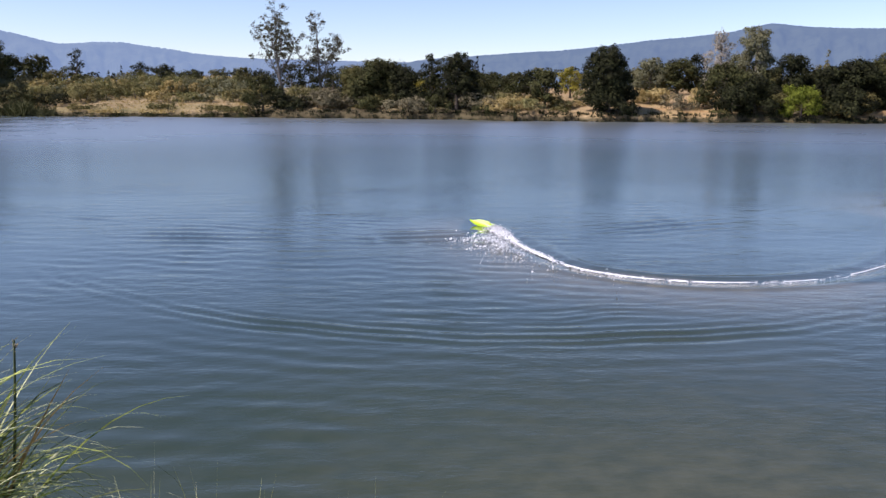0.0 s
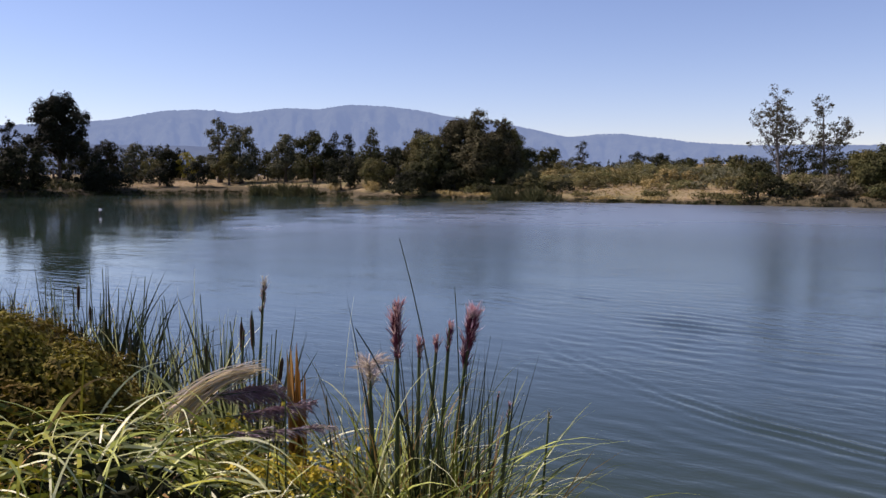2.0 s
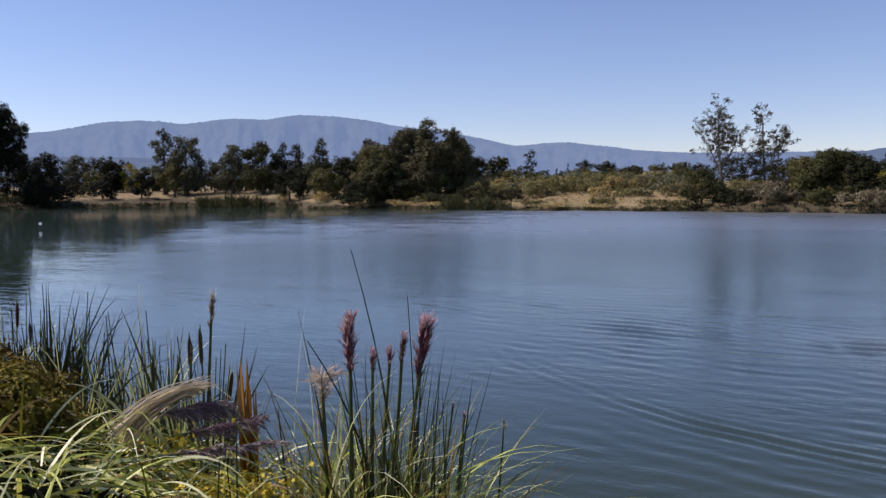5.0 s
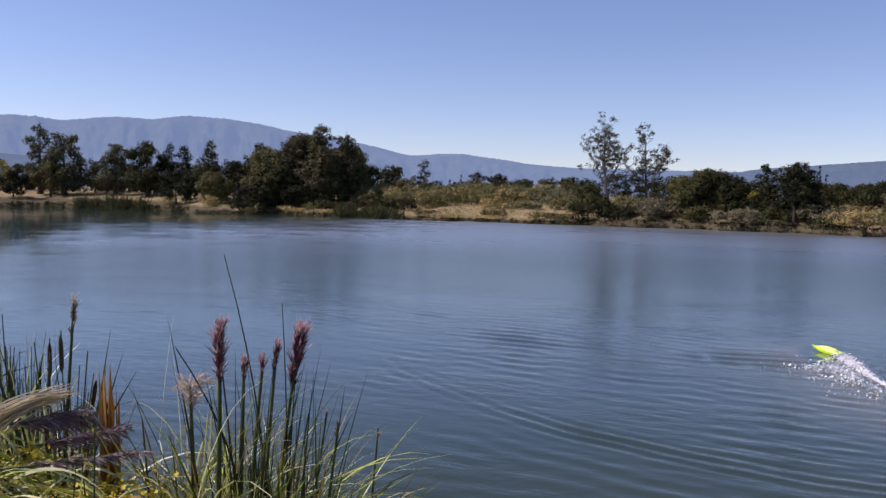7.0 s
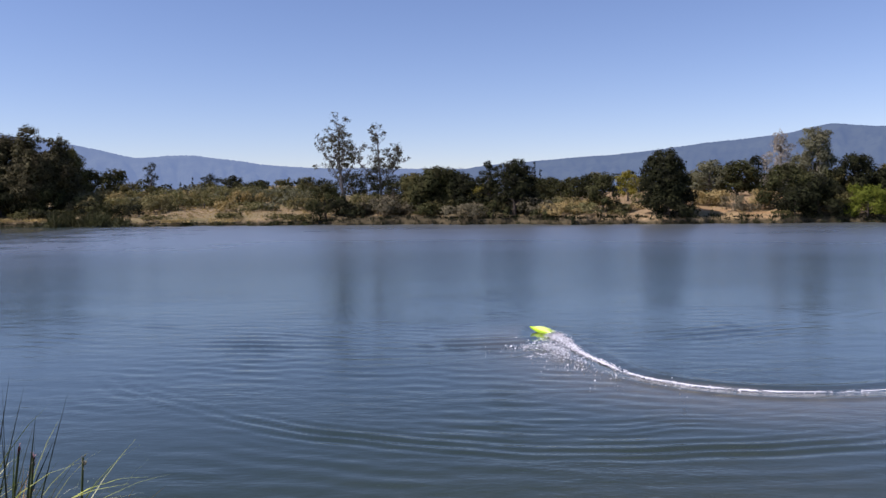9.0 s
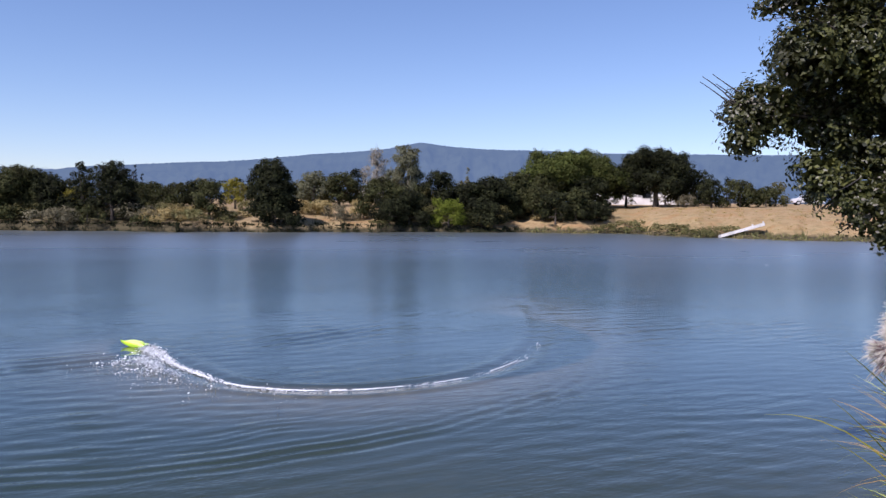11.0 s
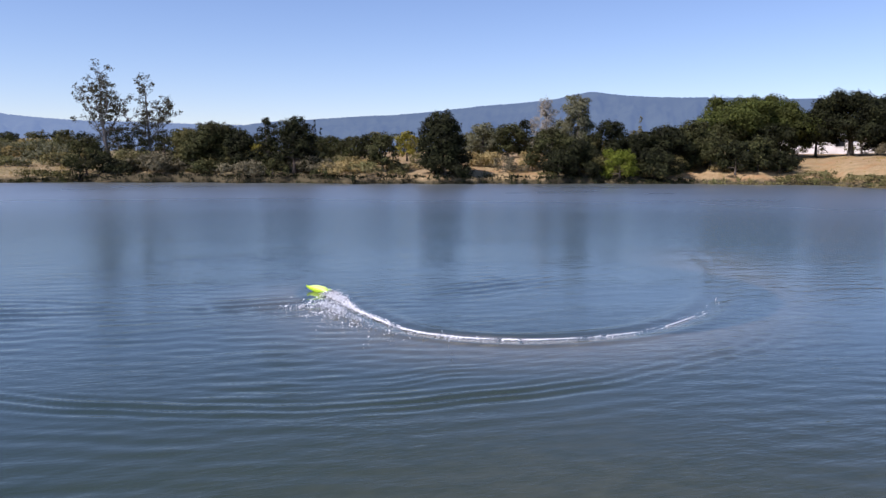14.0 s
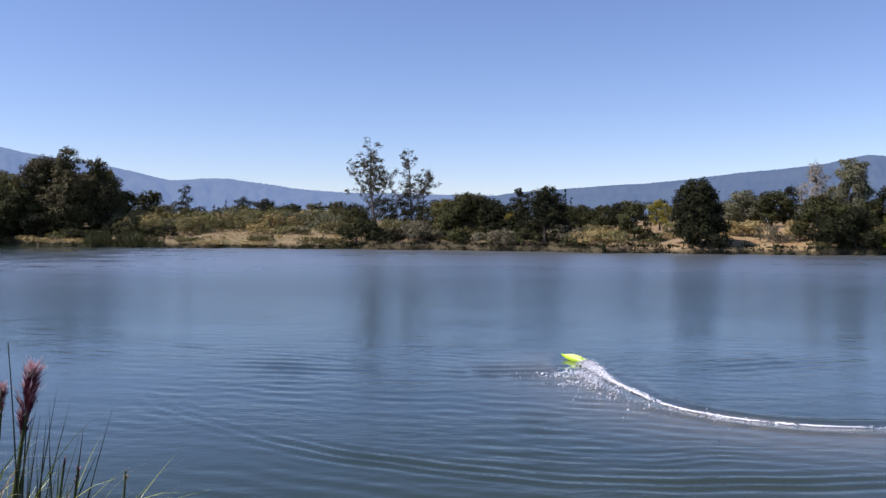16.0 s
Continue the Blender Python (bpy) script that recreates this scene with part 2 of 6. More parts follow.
def water_mat():
    m = Mat("lake_water", 0.10, 0.5)
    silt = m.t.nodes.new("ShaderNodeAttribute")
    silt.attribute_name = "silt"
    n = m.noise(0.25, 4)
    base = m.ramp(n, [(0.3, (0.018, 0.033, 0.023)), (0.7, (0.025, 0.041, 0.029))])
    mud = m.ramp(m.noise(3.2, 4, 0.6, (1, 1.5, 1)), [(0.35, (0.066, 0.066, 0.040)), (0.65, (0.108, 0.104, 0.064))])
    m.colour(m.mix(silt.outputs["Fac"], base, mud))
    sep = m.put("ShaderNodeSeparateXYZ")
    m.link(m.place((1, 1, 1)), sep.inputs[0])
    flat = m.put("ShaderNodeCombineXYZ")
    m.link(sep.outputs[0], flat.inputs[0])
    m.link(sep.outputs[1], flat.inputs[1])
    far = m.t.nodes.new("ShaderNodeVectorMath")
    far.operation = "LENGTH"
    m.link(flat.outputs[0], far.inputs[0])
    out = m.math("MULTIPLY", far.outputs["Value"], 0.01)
    # reflectance raised with distance from the origin, to brighten reflections on far water
    m.link(m.math("ADD", 1.29, m.math("MULTIPLY", m.ramp(out, [(0.07, (0, 0, 0)), (0.16, (0.34, 0.34, 0.34)), (0.26, (0.62, 0.62, 0.62)), (0.55, (1, 1, 1))]), 2.4)), m.b.inputs["IOR"])
    m.link(m.math("ADD", 0.5, m.math("MULTIPLY", m.ramp(out, [(0.12, (0, 0, 0)), (0.45, (1, 1, 1))]), 0.45)), m.b.inputs["Specular IOR Level"])
    # sheltered and smooth under the western trees, ruffled in the open
    lee = m.math("ADD", m.math("MULTIPLY", sep.outputs[0], -0.01), m.math("MULTIPLY", m.math("SUBTRACT", n, 0.5), 0.5))
    shade = m.math("ADD", m.math("MULTIPLY", sep.outputs[0], -0.72), m.math("MULTIPLY", sep.outputs[1], -0.69))
    lee = m.math("ADD", lee, m.math("MINIMUM", m.math("MAXIMUM", m.math("MULTIPLY", shade, 0.10), 0.0), 0.35))
    calm = m.ramp(lee, [(0.26, (0, 0, 0)), (0.55, (1, 1, 1))])
    gust = m.noise(0.05, 3, 0.5, (1, 2.2, 1))
    # small waves too fine to see one by one, more of them in the eye further off
    grain = m.ramp(out, [(0.05, (0.07, 0.07, 0.07)), (0.14, (0.13, 0.13, 0.13)), (0.30, (0.23, 0.23, 0.23)), (0.60, (0.29, 0.29, 0.29))])
    open_water = m.math("ADD", grain, m.math("MULTIPLY", m.math("SUBTRACT", gust, 0.5), 0.10))
    m.link(m.math("SUBTRACT", open_water, m.math("MULTIPLY", calm, 0.22)), m.b.inputs["Roughness"])
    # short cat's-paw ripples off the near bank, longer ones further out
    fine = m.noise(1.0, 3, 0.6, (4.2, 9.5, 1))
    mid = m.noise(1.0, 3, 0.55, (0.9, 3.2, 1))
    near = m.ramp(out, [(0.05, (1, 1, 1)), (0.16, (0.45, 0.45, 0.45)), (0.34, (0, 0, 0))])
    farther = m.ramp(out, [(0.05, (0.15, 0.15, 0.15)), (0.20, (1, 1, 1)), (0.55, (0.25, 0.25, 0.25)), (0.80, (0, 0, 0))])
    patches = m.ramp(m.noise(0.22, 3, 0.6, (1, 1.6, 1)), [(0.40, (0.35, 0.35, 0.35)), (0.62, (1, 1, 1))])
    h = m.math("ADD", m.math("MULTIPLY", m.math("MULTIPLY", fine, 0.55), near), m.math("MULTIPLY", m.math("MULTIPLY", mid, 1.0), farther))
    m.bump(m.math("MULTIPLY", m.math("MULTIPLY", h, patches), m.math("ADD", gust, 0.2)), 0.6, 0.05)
    return m.m


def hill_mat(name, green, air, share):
    """Far slopes: chaparral, its haze of lit air painted in as a bluish glow."""
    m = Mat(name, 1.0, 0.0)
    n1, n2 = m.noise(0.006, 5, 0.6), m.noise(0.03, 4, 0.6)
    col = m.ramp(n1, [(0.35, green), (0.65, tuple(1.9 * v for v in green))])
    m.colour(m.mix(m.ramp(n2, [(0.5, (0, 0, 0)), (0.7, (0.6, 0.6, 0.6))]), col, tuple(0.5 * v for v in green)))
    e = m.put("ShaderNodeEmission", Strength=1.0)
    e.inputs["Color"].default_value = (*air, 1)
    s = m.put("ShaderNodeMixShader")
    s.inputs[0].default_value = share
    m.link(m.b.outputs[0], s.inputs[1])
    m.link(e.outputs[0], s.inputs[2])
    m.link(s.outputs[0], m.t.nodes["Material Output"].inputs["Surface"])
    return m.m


GROUND, WATER = ground_mat(), water_mat()
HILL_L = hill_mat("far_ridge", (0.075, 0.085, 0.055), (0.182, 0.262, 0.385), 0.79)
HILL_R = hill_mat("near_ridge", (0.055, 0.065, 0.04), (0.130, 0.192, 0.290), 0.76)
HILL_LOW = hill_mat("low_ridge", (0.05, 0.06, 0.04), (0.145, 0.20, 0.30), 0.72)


# ---- building blocks ----
def mesh_of(name, verts, faces, mat, smooth=False):
    """A mesh from arrays; faces is one array (n, k) or a list of such."""
    me = bpy.data.meshes.new(name)
    verts = np.asarray(verts, np.float32)
    groups = [np.asarray(f, np.int32) for f in (faces if isinstance(faces, list) else [faces]) if len(f)]
    me.vertices.add(len(verts))
    me.vertices.foreach_set("co", verts.ravel())
    loops = np.concatenate([g.ravel() for g in groups])
    totals = np.concatenate([np.full(len(g), g.shape[1], np.int32) for g in groups])
    me.loops.add(len(loops))
    me.loops.foreach_set("vertex_index", loops)
    me.polygons.add(len(totals))
    me.polygons.foreach_set("loop_start", np.concatenate([[0], np.cumsum(totals)[:-1]]).astype(np.int32))
    me.polygons.foreach_set("use_smooth", np.full(len(totals), smooth))
    me.materials.append(mat)
    me.update(calc_edges=True)
    return me


def join(*pairs):
    """Arrays of (verts, faces) with faces of one width, joined."""
    vs, fs, n = [], [], 0
    for v, f in pairs:
        vs.append(v)
        fs.append(np.asarray(f) + n)
        n += len(v)
    return np.concatenate(vs), np.concatenate(fs)


def piece(name, data, parent=None, label=""):
    ob = new(name, data)
    ob.parent = parent
    return tagged(ob, label)


def part(name, bm, mat, parent, label="", smooth=False):
    me = bpy.data.meshes.new(name)
    bm.to_mesh(me)
    bm.free()
    me.materials.append(mat)
    if smooth:
        for p in me.polygons:
            p.use_smooth = True
    return piece(name, me, parent, label)


def thing(name, at, label, category, group="", kind=""):
    ob = new(name)
    ob.location = at
    ob.empty_display_size = 0.2
    return tagged(ob, label, category, group, kind)


def tube(points, radii, sides=6):
    """A tapered tube along points: verts and quads, closed at its tip."""
    p, r = np.asarray(points, float), np.asarray(radii, float)
    d = np.gradient(p, axis=0)
    d /= np.linalg.norm(d, axis=1, keepdims=True) + 1e-9
    ref = np.where(np.abs(d[:, 2:]) > 0.9, [[1.0, 0, 0]], [[0, 0, 1.0]])
    u = np.cross(d, ref)
    u /= np.linalg.norm(u, axis=1, keepdims=True) + 1e-9
    w = np.cross(d, u)
    a = np.arange(sides) * 2 * np.pi / sides
    ring = p[:, None] + r[:, None, None] * (np.cos(a)[None, :, None] * u[:, None] + np.sin(a)[None, :, None] * w[:, None])
    n = len(p)
    i, j = np.meshgrid(np.arange(n - 1), np.arange(sides), indexing="ij")
    k = (j + 1) % sides
    f = np.stack([i * sides + j, i * sides + k, (i + 1) * sides + k, (i + 1) * sides + j], -1).reshape(-1, 4)
    return ring.reshape(-1, 3), f


def leaf_cloud(centres, normals, size, r, aspect=0.6, fold=0.25):
    """Folded four-cornered leaves with the given middles and facings."""
    n = len(centres)
    nz = normals / (np.linalg.norm(normals, axis=1, keepdims=True) + 1e-9)
    t = np.cross(nz, r.normal(size=(n, 3)))
    t /= np.linalg.norm(t, axis=1, keepdims=True) + 1e-9
    b = np.cross(nz, t)
    s = (size * r.uniform(0.6, 1.4, n))[:, None] if np.ndim(size) == 0 else size[:, None]
    v = np.stack([centres - t * s * 0.5, centres + b * s * aspect * 0.5 + nz * s * fold * 0.3 * r.uniform(-1, 1, (n, 1)), centres + t * s * 0.5 - nz * s * fold * r.uniform(0, 1, (n, 1)), centres - b * s * aspect * 0.5], 1)
    return v.reshape(-1, 3), np.arange(n * 4).reshape(n, 4)


def leaf_flecks(centres, normals, size, r):
    """Small three-cornered leaf sprays for crowns far off."""
    n = len(centres)
    nz = normals / (np.linalg.norm(normals, axis=1, keepdims=True) + 1e-9)
    t = np.cross(nz, r.normal(size=(n, 3)))
    t /= np.linalg.norm(t, axis=1, keepdims=True) + 1e-9
    b = np.cross(nz, t)
    s = (size * r.uniform(0.55, 1.45, n))[:, None]
    v = np.stack([centres - t * s * 0.5, centres + t * s * 0.42 + b * s * r.uniform(0.1, 0.5, (n, 1)), centres + t * s * 0.2 - b * s * r.uniform(0.3, 0.6, (n, 1))], 1)
    return v.reshape(-1, 3), np.arange(n * 3).reshape(n, 3)


def lobes_leaves(lobes, per_m2, size, r, gap=0.0):
    """Leaves in the shells of many ellipsoids (x, y, z, rx, ry, rz), larger and fewer inside."""
    vs, allc = [], np.array(lobes)
    for x, y, z, a, b, c in lobes:
        area = 4 * np.pi * ((a * b) ** 1.6 + (a * c) ** 1.6 + (b * c) ** 1.6) ** (1 / 1.6) / 3 ** (1 / 1.6)
        n = max(12, int(area * per_m2))
        d = r.normal(size=(n, 3))
        d /= np.linalg.norm(d, axis=1, keepdims=True)
        lump = 1 + 0.16 * np.sin(d[:, 0] * 7 + x * 3) * np.sin(d[:, 1] * 6 + y * 2) + 0.14 * np.sin(d[:, 2] * 8 + z * 3 + d[:, 0] * 5)
        rad = (1 - np.abs(r.normal(0, 0.14, n))).clip(0.3, 1.12) * lump
        keep = r.random(n) > gap * (np.sin(d[:, 0] * 9 + z) * np.sin(d[:, 2] * 8 + x) > 0.15)
        # sprays sit on the upper side of a lobe; its underside is open
        keep &= (d[:, 2] > -0.15) | (r.random(n) < 0.5)
        p = d * rad[:, None] * [a, b, c] + [x, y, z]
        # leave out what lies deep inside a neighbouring lobe
        q = (((p[:, None] - allc[None, :, :3]) / (allc[None, :, 3:] * 0.8)) ** 2).sum(-1)
        keep &= (q < 1).sum(1) <= (rad < 0.8)
        nrm = d / [a, b, c] * min(a, b, c) + r.normal(0, 0.26, (n, 3)) + [0, 0, 0.3]
        put = leaf_flecks if size > 0.12 or size < 0.03 else leaf_cloud
        vs.append(put(p[keep], nrm[keep], size, r))
        m = max(6, int(n * 0.10))
        d = r.normal(size=(m, 3))
        d /= np.linalg.norm(d, axis=1, keepdims=True)
        p = d * (r.random((m, 1)) ** 0.5) * 0.72 * np.array([a, b, c]) + [x, y, z]
        vs.append(put(p, r.normal(size=(m, 3)), min(size * 2.8, 0.6 * min(a, b, c)), r))
    return join(*vs)


def crown_lobes(shape, H, R, r, n):
    """Lobes of a crown of height H over its foot and half-width R."""
    out = []
    n = int(n * 1.3)
    for k in range(n):
        u = (k + r.uniform(0.1, 0.9)) / n
        if shape == "round":
            h = 0.14 + 0.78 * u
            w = R * 0.78 * math.sqrt(max(0.04, 1 - (max(0.0, h - 0.36) / 0.58) ** 2))
            s = R * r.uniform(0.34, 0.50)
        elif shape == "umbrella":
            h = 0.34 + 0.56 * u
            w = R * 0.86 * math.sqrt(max(0.04, 1 - ((h - 0.47) / 0.45) ** 2))
            s = R * r.uniform(0.30, 0.44)
        elif shape == "tall":
            h = 0.14 + 0.80 * u
            w = R * 0.78 * (1 - abs(h - 0.40) * 0.95)
            s = R * r.uniform(0.34, 0.56) * (1.25 - 0.55 * h)
        elif shape == "cone":
            h = 0.10 + 0.85 * u
            w = R * 0.72 * (1 - h) + 0.03
            s = R * (0.50 - 0.36 * h) + 0.08
        else:  # bush, down to the ground
            h = 0.12 + 0.74 * u
            w = R * 0.80 * math.sqrt(max(0.05, 1 - (max(0.0, h - 0.30) / 0.72) ** 2))
            s = R * r.uniform(0.28, 0.44)
        s *= r.uniform(0.66, 1.0)
        a = k * 2.4 + r.uniform(-0.5, 0.5)
        q = w * math.sqrt(r.uniform(0.2, 1.15))
        rz = min(s * r.uniform(0.65, 0.95), 0.34 * H)
        z = min(max(h * H, rz * 0.8), H - rz)
        out.append((q * math.cos(a), q * math.sin(a), z, s, s * r.uniform(0.85, 1.1), rz))
    # small tufts break the outline
    for k in range(int(n * 1.6)):
        x, y, z, a, bb, c = out[r.integers(0, n)]
        d = r.normal(size=3)
        d /= np.linalg.norm(d)
        t = r.uniform(0.10, 0.20) * R
        p = np.array([x, y, z]) + d * [a, bb, c] * r.uniform(0.9, 1.15)
        out.append((p[0], p[1], min(max(p[2], t), H - t * 0.6), t, t, t * r.uniform(0.7, 1.3)))
    rz = 0.17 * H if shape != "cone" else 0.10 * H
    out.append((0, 0, H - rz, R * (0.34 if shape not in ("cone", "tall") else 0.2), R * (0.34 if shape not in ("cone", "tall") else 0.2), rz))
    return out


def tree(name, at, H, R, leaf, shape, label, category="tree", group="", seed=1, lobes=14, size=0.24, per=34, gap=0.25, bark=None, trunk=0.0):
    """A tree or bush: trunk and limbs in one mesh, crown in another."""
    r = np.random.default_rng(seed)
    top = thing(name, at, label, category, group)
    if size > 0.15:
        size, per = size * 0.78, per * 1.85
    ls = crown_lobes(shape, H, R, r, lobes)
    v, f = lobes_leaves(ls, per, size, r, gap)
    v[:, 2] = np.maximum(v[:, 2], 0.02)
    piece("crown", mesh_of("crown", v, f, leaf), top)
    t = trunk or max(0.05, 0.035 * H)
    lean = r.normal(0, 0.03 * H, 2)
    hgt = H * (0.75 if shape in ("tall", "cone", "round", "umbrella") else 0.5)
    s = np.linspace(0, 1, 7)
    trunk_pts = np.stack([lean[0] * s**2, lean[1] * s**2, hgt * s - 0.25 * (s == 0)], -1)
    wood = [tube(trunk_pts, t * (1 - 0.8 * s) * (1 + 0.5 * (s == 0)), 7)]
    for x, y, z, a, b, c in ls[: 3 if shape == "bush" else 4 if shape == "cone" else min(9, lobes)]:
        k = r.uniform(0.25, 0.7)
        p0 = np.array([lean[0] * k**2, lean[1] * k**2, hgt * k])
        if z < p0[2] * 0.7:
            continue
        p1 = np.array([x, y, z])
        s5 = np.linspace(0, 1, 5)[:, None]
        pts = p0 + (p1 - p0) * s5 + np.array([0, 0, 0.10 * H]) * (s5 - s5**2)
        wood.append(tube(pts, t * 0.45 * (1 - 0.8 * s5[:, 0]), 5))
    v, f = join(*wood)
    piece("trunk", mesh_of("trunk", v, f, bark or BARK, True), top)
    return top


def polar(az, d):
    return -d * math.sin(radians(az)), d * math.cos(radians(az))


# ---- the lie of the land ----
# degrees to the left, radius of the far shore and of the near edge
SHORE = np.array([(-180, 9, 10), (-125, 9, 9.2), (-100, 30, 9.0), (-80, 62, 8.6), (-66, 80, 8.6), (-58, 81, 7.0), (-54, 81, 6.0), (-50, 81, 5.0), (-45, 83, 4.1), (-40, 91, 3.7), (-30, 89, 3.6),
                  (-20, 84, 3.7), (-10, 83, 3.8), (0, 88, 3.9), (10, 93, 4.2), (20, 100, 4.6), (25, 107, 4.9), (30, 114, 5.2), (35, 120, 5.6),
                  (40, 137, 6.2), (45, 150, 7.0), (52, 146, 8.2), (60, 130, 9.5), (75, 90, 11), (100, 40, 12), (125, 12, 12.2), (180, 9, 10)])


def shores(az):
    far = np.interp(az, SHORE[:, 0], SHORE[:, 1])
    near = np.interp(az, SHORE[:, 0], SHORE[:, 2])
    wob = np.clip(2 - np.abs(az) / 60, 0, 1) * (0.9 * np.sin(az * 0.9) + 0.7 * np.sin(az * 2.3 + 1) + 0.4 * np.sin(az * 5.1))
    return far + wob * 0.8, near + np.clip(2 - np.abs(az) / 60, 0, 1) * (0.14 * np.sin(az * 0.17) + 0.08 * np.sin(az * 0.41))


def land(az, r):
    """Height of the ground at a bearing and a radius (arrays)."""
    far, near = shores(az)
    east = np.clip((-az - 27) / 8, 0, 1)
    s = np.maximum(r - far, 0)
    # a low cut bank under the northern oaks
    cut = np.clip((9 - az) / 3, 0, 1) * np.clip((az + 30) / 4, 0, 1)
    out = (0.36 + 0.20 * cut) * (1 - np.exp(-s / (0.7 + 1.6 * east - 0.5 * cut * (1 - east)))) + (2.3 + 0.45 * east) * (1 - np.exp(-s / (14 - 5 * east))) + 0.010 * np.minimum(s, 300)
    q = np.maximum(near - r, 0)
    west = np.clip((az - 30) / 20, 0, 1) + np.clip((-az - 45) / 15, 0, 1)
    inn = 0.12 * (1 - np.exp(-q / 0.15)) + (0.88 + 0.25 * west) * (1 - np.exp(-q / 1.9))
    # level trodden ground where the camera stands
    k = np.clip((r - 0.4) / 2.6, 0, 1)
    k = k * k * (3 - 2 * k)
    inn = 0.90 * (1 - k) + inn * k
    depth = np.minimum(r - near, far - r)
    z = np.where(r >= far, out, np.where(r <= near, inn, -np.minimum(0.28 * depth + 0.02, 1.3)))
    return z


def ground_z(x, y):
    return float(land(np.array([math.degrees(math.atan2(-x, y))]), np.array([math.hypot(x, y)]))[0])


azs = np.concatenate([np.arange(-180, -75, 3.0), np.arange(-75, 75, 0.5), np.arange(75, 180.1, 3.0)])
cols = []
for a in azs:
    far, near = shores(a)
    far = max(far, near + 0.6)
    cols.append(np.concatenate([np.linspace(0.02, 1, 26) * near, near + np.array([0.05, 0.15, 0.35, 0.8]) * min(1, (far - near) / 6), near + (far - near) * np.linspace(0.2, 0.9, 6),
                                far - np.array([0.6, 0.3, 0.1, 0.03]) * min(1, (far - near) / 6), far + np.array([0.02, 0.2, 0.5, 0.9, 1.4, 2, 3, 4.2, 5.6, 7.2, 9, 11, 13.5, 16.5, 20, 25, 32, 42, 56, 80, 120, 200, 350, 700, 1400, 2600, 4700])]))
rad = np.array(cols)
A = np.repeat(azs[:, None], rad.shape[1], 1)
Z = land(A.ravel(), rad.ravel()).reshape(rad.shape)
X, Y = -rad * np.sin(np.radians(A)), rad * np.cos(np.radians(A))
lumps = np.array([noise.fractal(Vector((x * 0.35, y * 0.35, 0.0)), 1.0, 2.0, 3) for x, y in zip(X.ravel(), Y.ravel())]).reshape(rad.shape)
dry = np.clip(Z / 0.4, 0, 1) * np.clip(300 / rad, 0, 1)
Z = Z + lumps * 0.10 * dry
gv = np.stack([X, Y, Z], -1).reshape(-1, 3)
na, nr = rad.shape
i, j = np.meshgrid(np.arange(na - 1), np.arange(nr - 1), indexing="ij")
gf = np.stack([i * nr + j, (i + 1) * nr + j, (i + 1) * nr + j + 1, i * nr + j + 1], -1).reshape(-1, 4)[:, ::-1]
gv = np.concatenate([gv, [[0, 0, float(Z[:, 0].mean())]]])
cap = np.stack([np.full(na - 1, len(gv) - 1), np.arange(na - 1) * nr, (np.arange(na - 1) + 1) * nr], -1)
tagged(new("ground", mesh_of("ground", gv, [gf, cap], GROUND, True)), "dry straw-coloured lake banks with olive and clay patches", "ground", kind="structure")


# ---- water ----
TRAIL = np.array([(2.06, 15.75), (2.22, 15.0), (2.45, 13.4), (2.75, 12.2), (3.5, 11.45), (4.5, 11.0), (5.8, 11.05), (7.2, 11.6), (8.5, 12.8), (9.9, 14.4), (11.0, 16.2), (12.2, 18.6), (13.2, 21.2), (13.9, 24.6), (13.9, 29.0)])


def trail(n):
    """n points along the boat's curved track, evenly, from its stern."""
    t = np.arange(len(TRAIL))
    q = np.linspace(0, len(TRAIL) - 1, 600)
    p = np.stack([np.interp(q, t, TRAIL[:, 0]), np.interp(q, t, TRAIL[:, 1])], -1)
    k = np.ones(41) / 41
    pad = np.pad(p, ((20, 20), (0, 0)), mode="edge")
    p = np.stack([np.convolve(pad[:, 0], k, "valid"), np.convolve(pad[:, 1], k, "valid")], -1)
    L = np.concatenate([[0], np.cumsum(np.linalg.norm(np.diff(p, axis=0), axis=1))])
    s = np.linspace(0, L[-1], n)
    return np.stack([np.interp(s, L, p[:, 0]), np.interp(s, L, p[:, 1])], -1), s


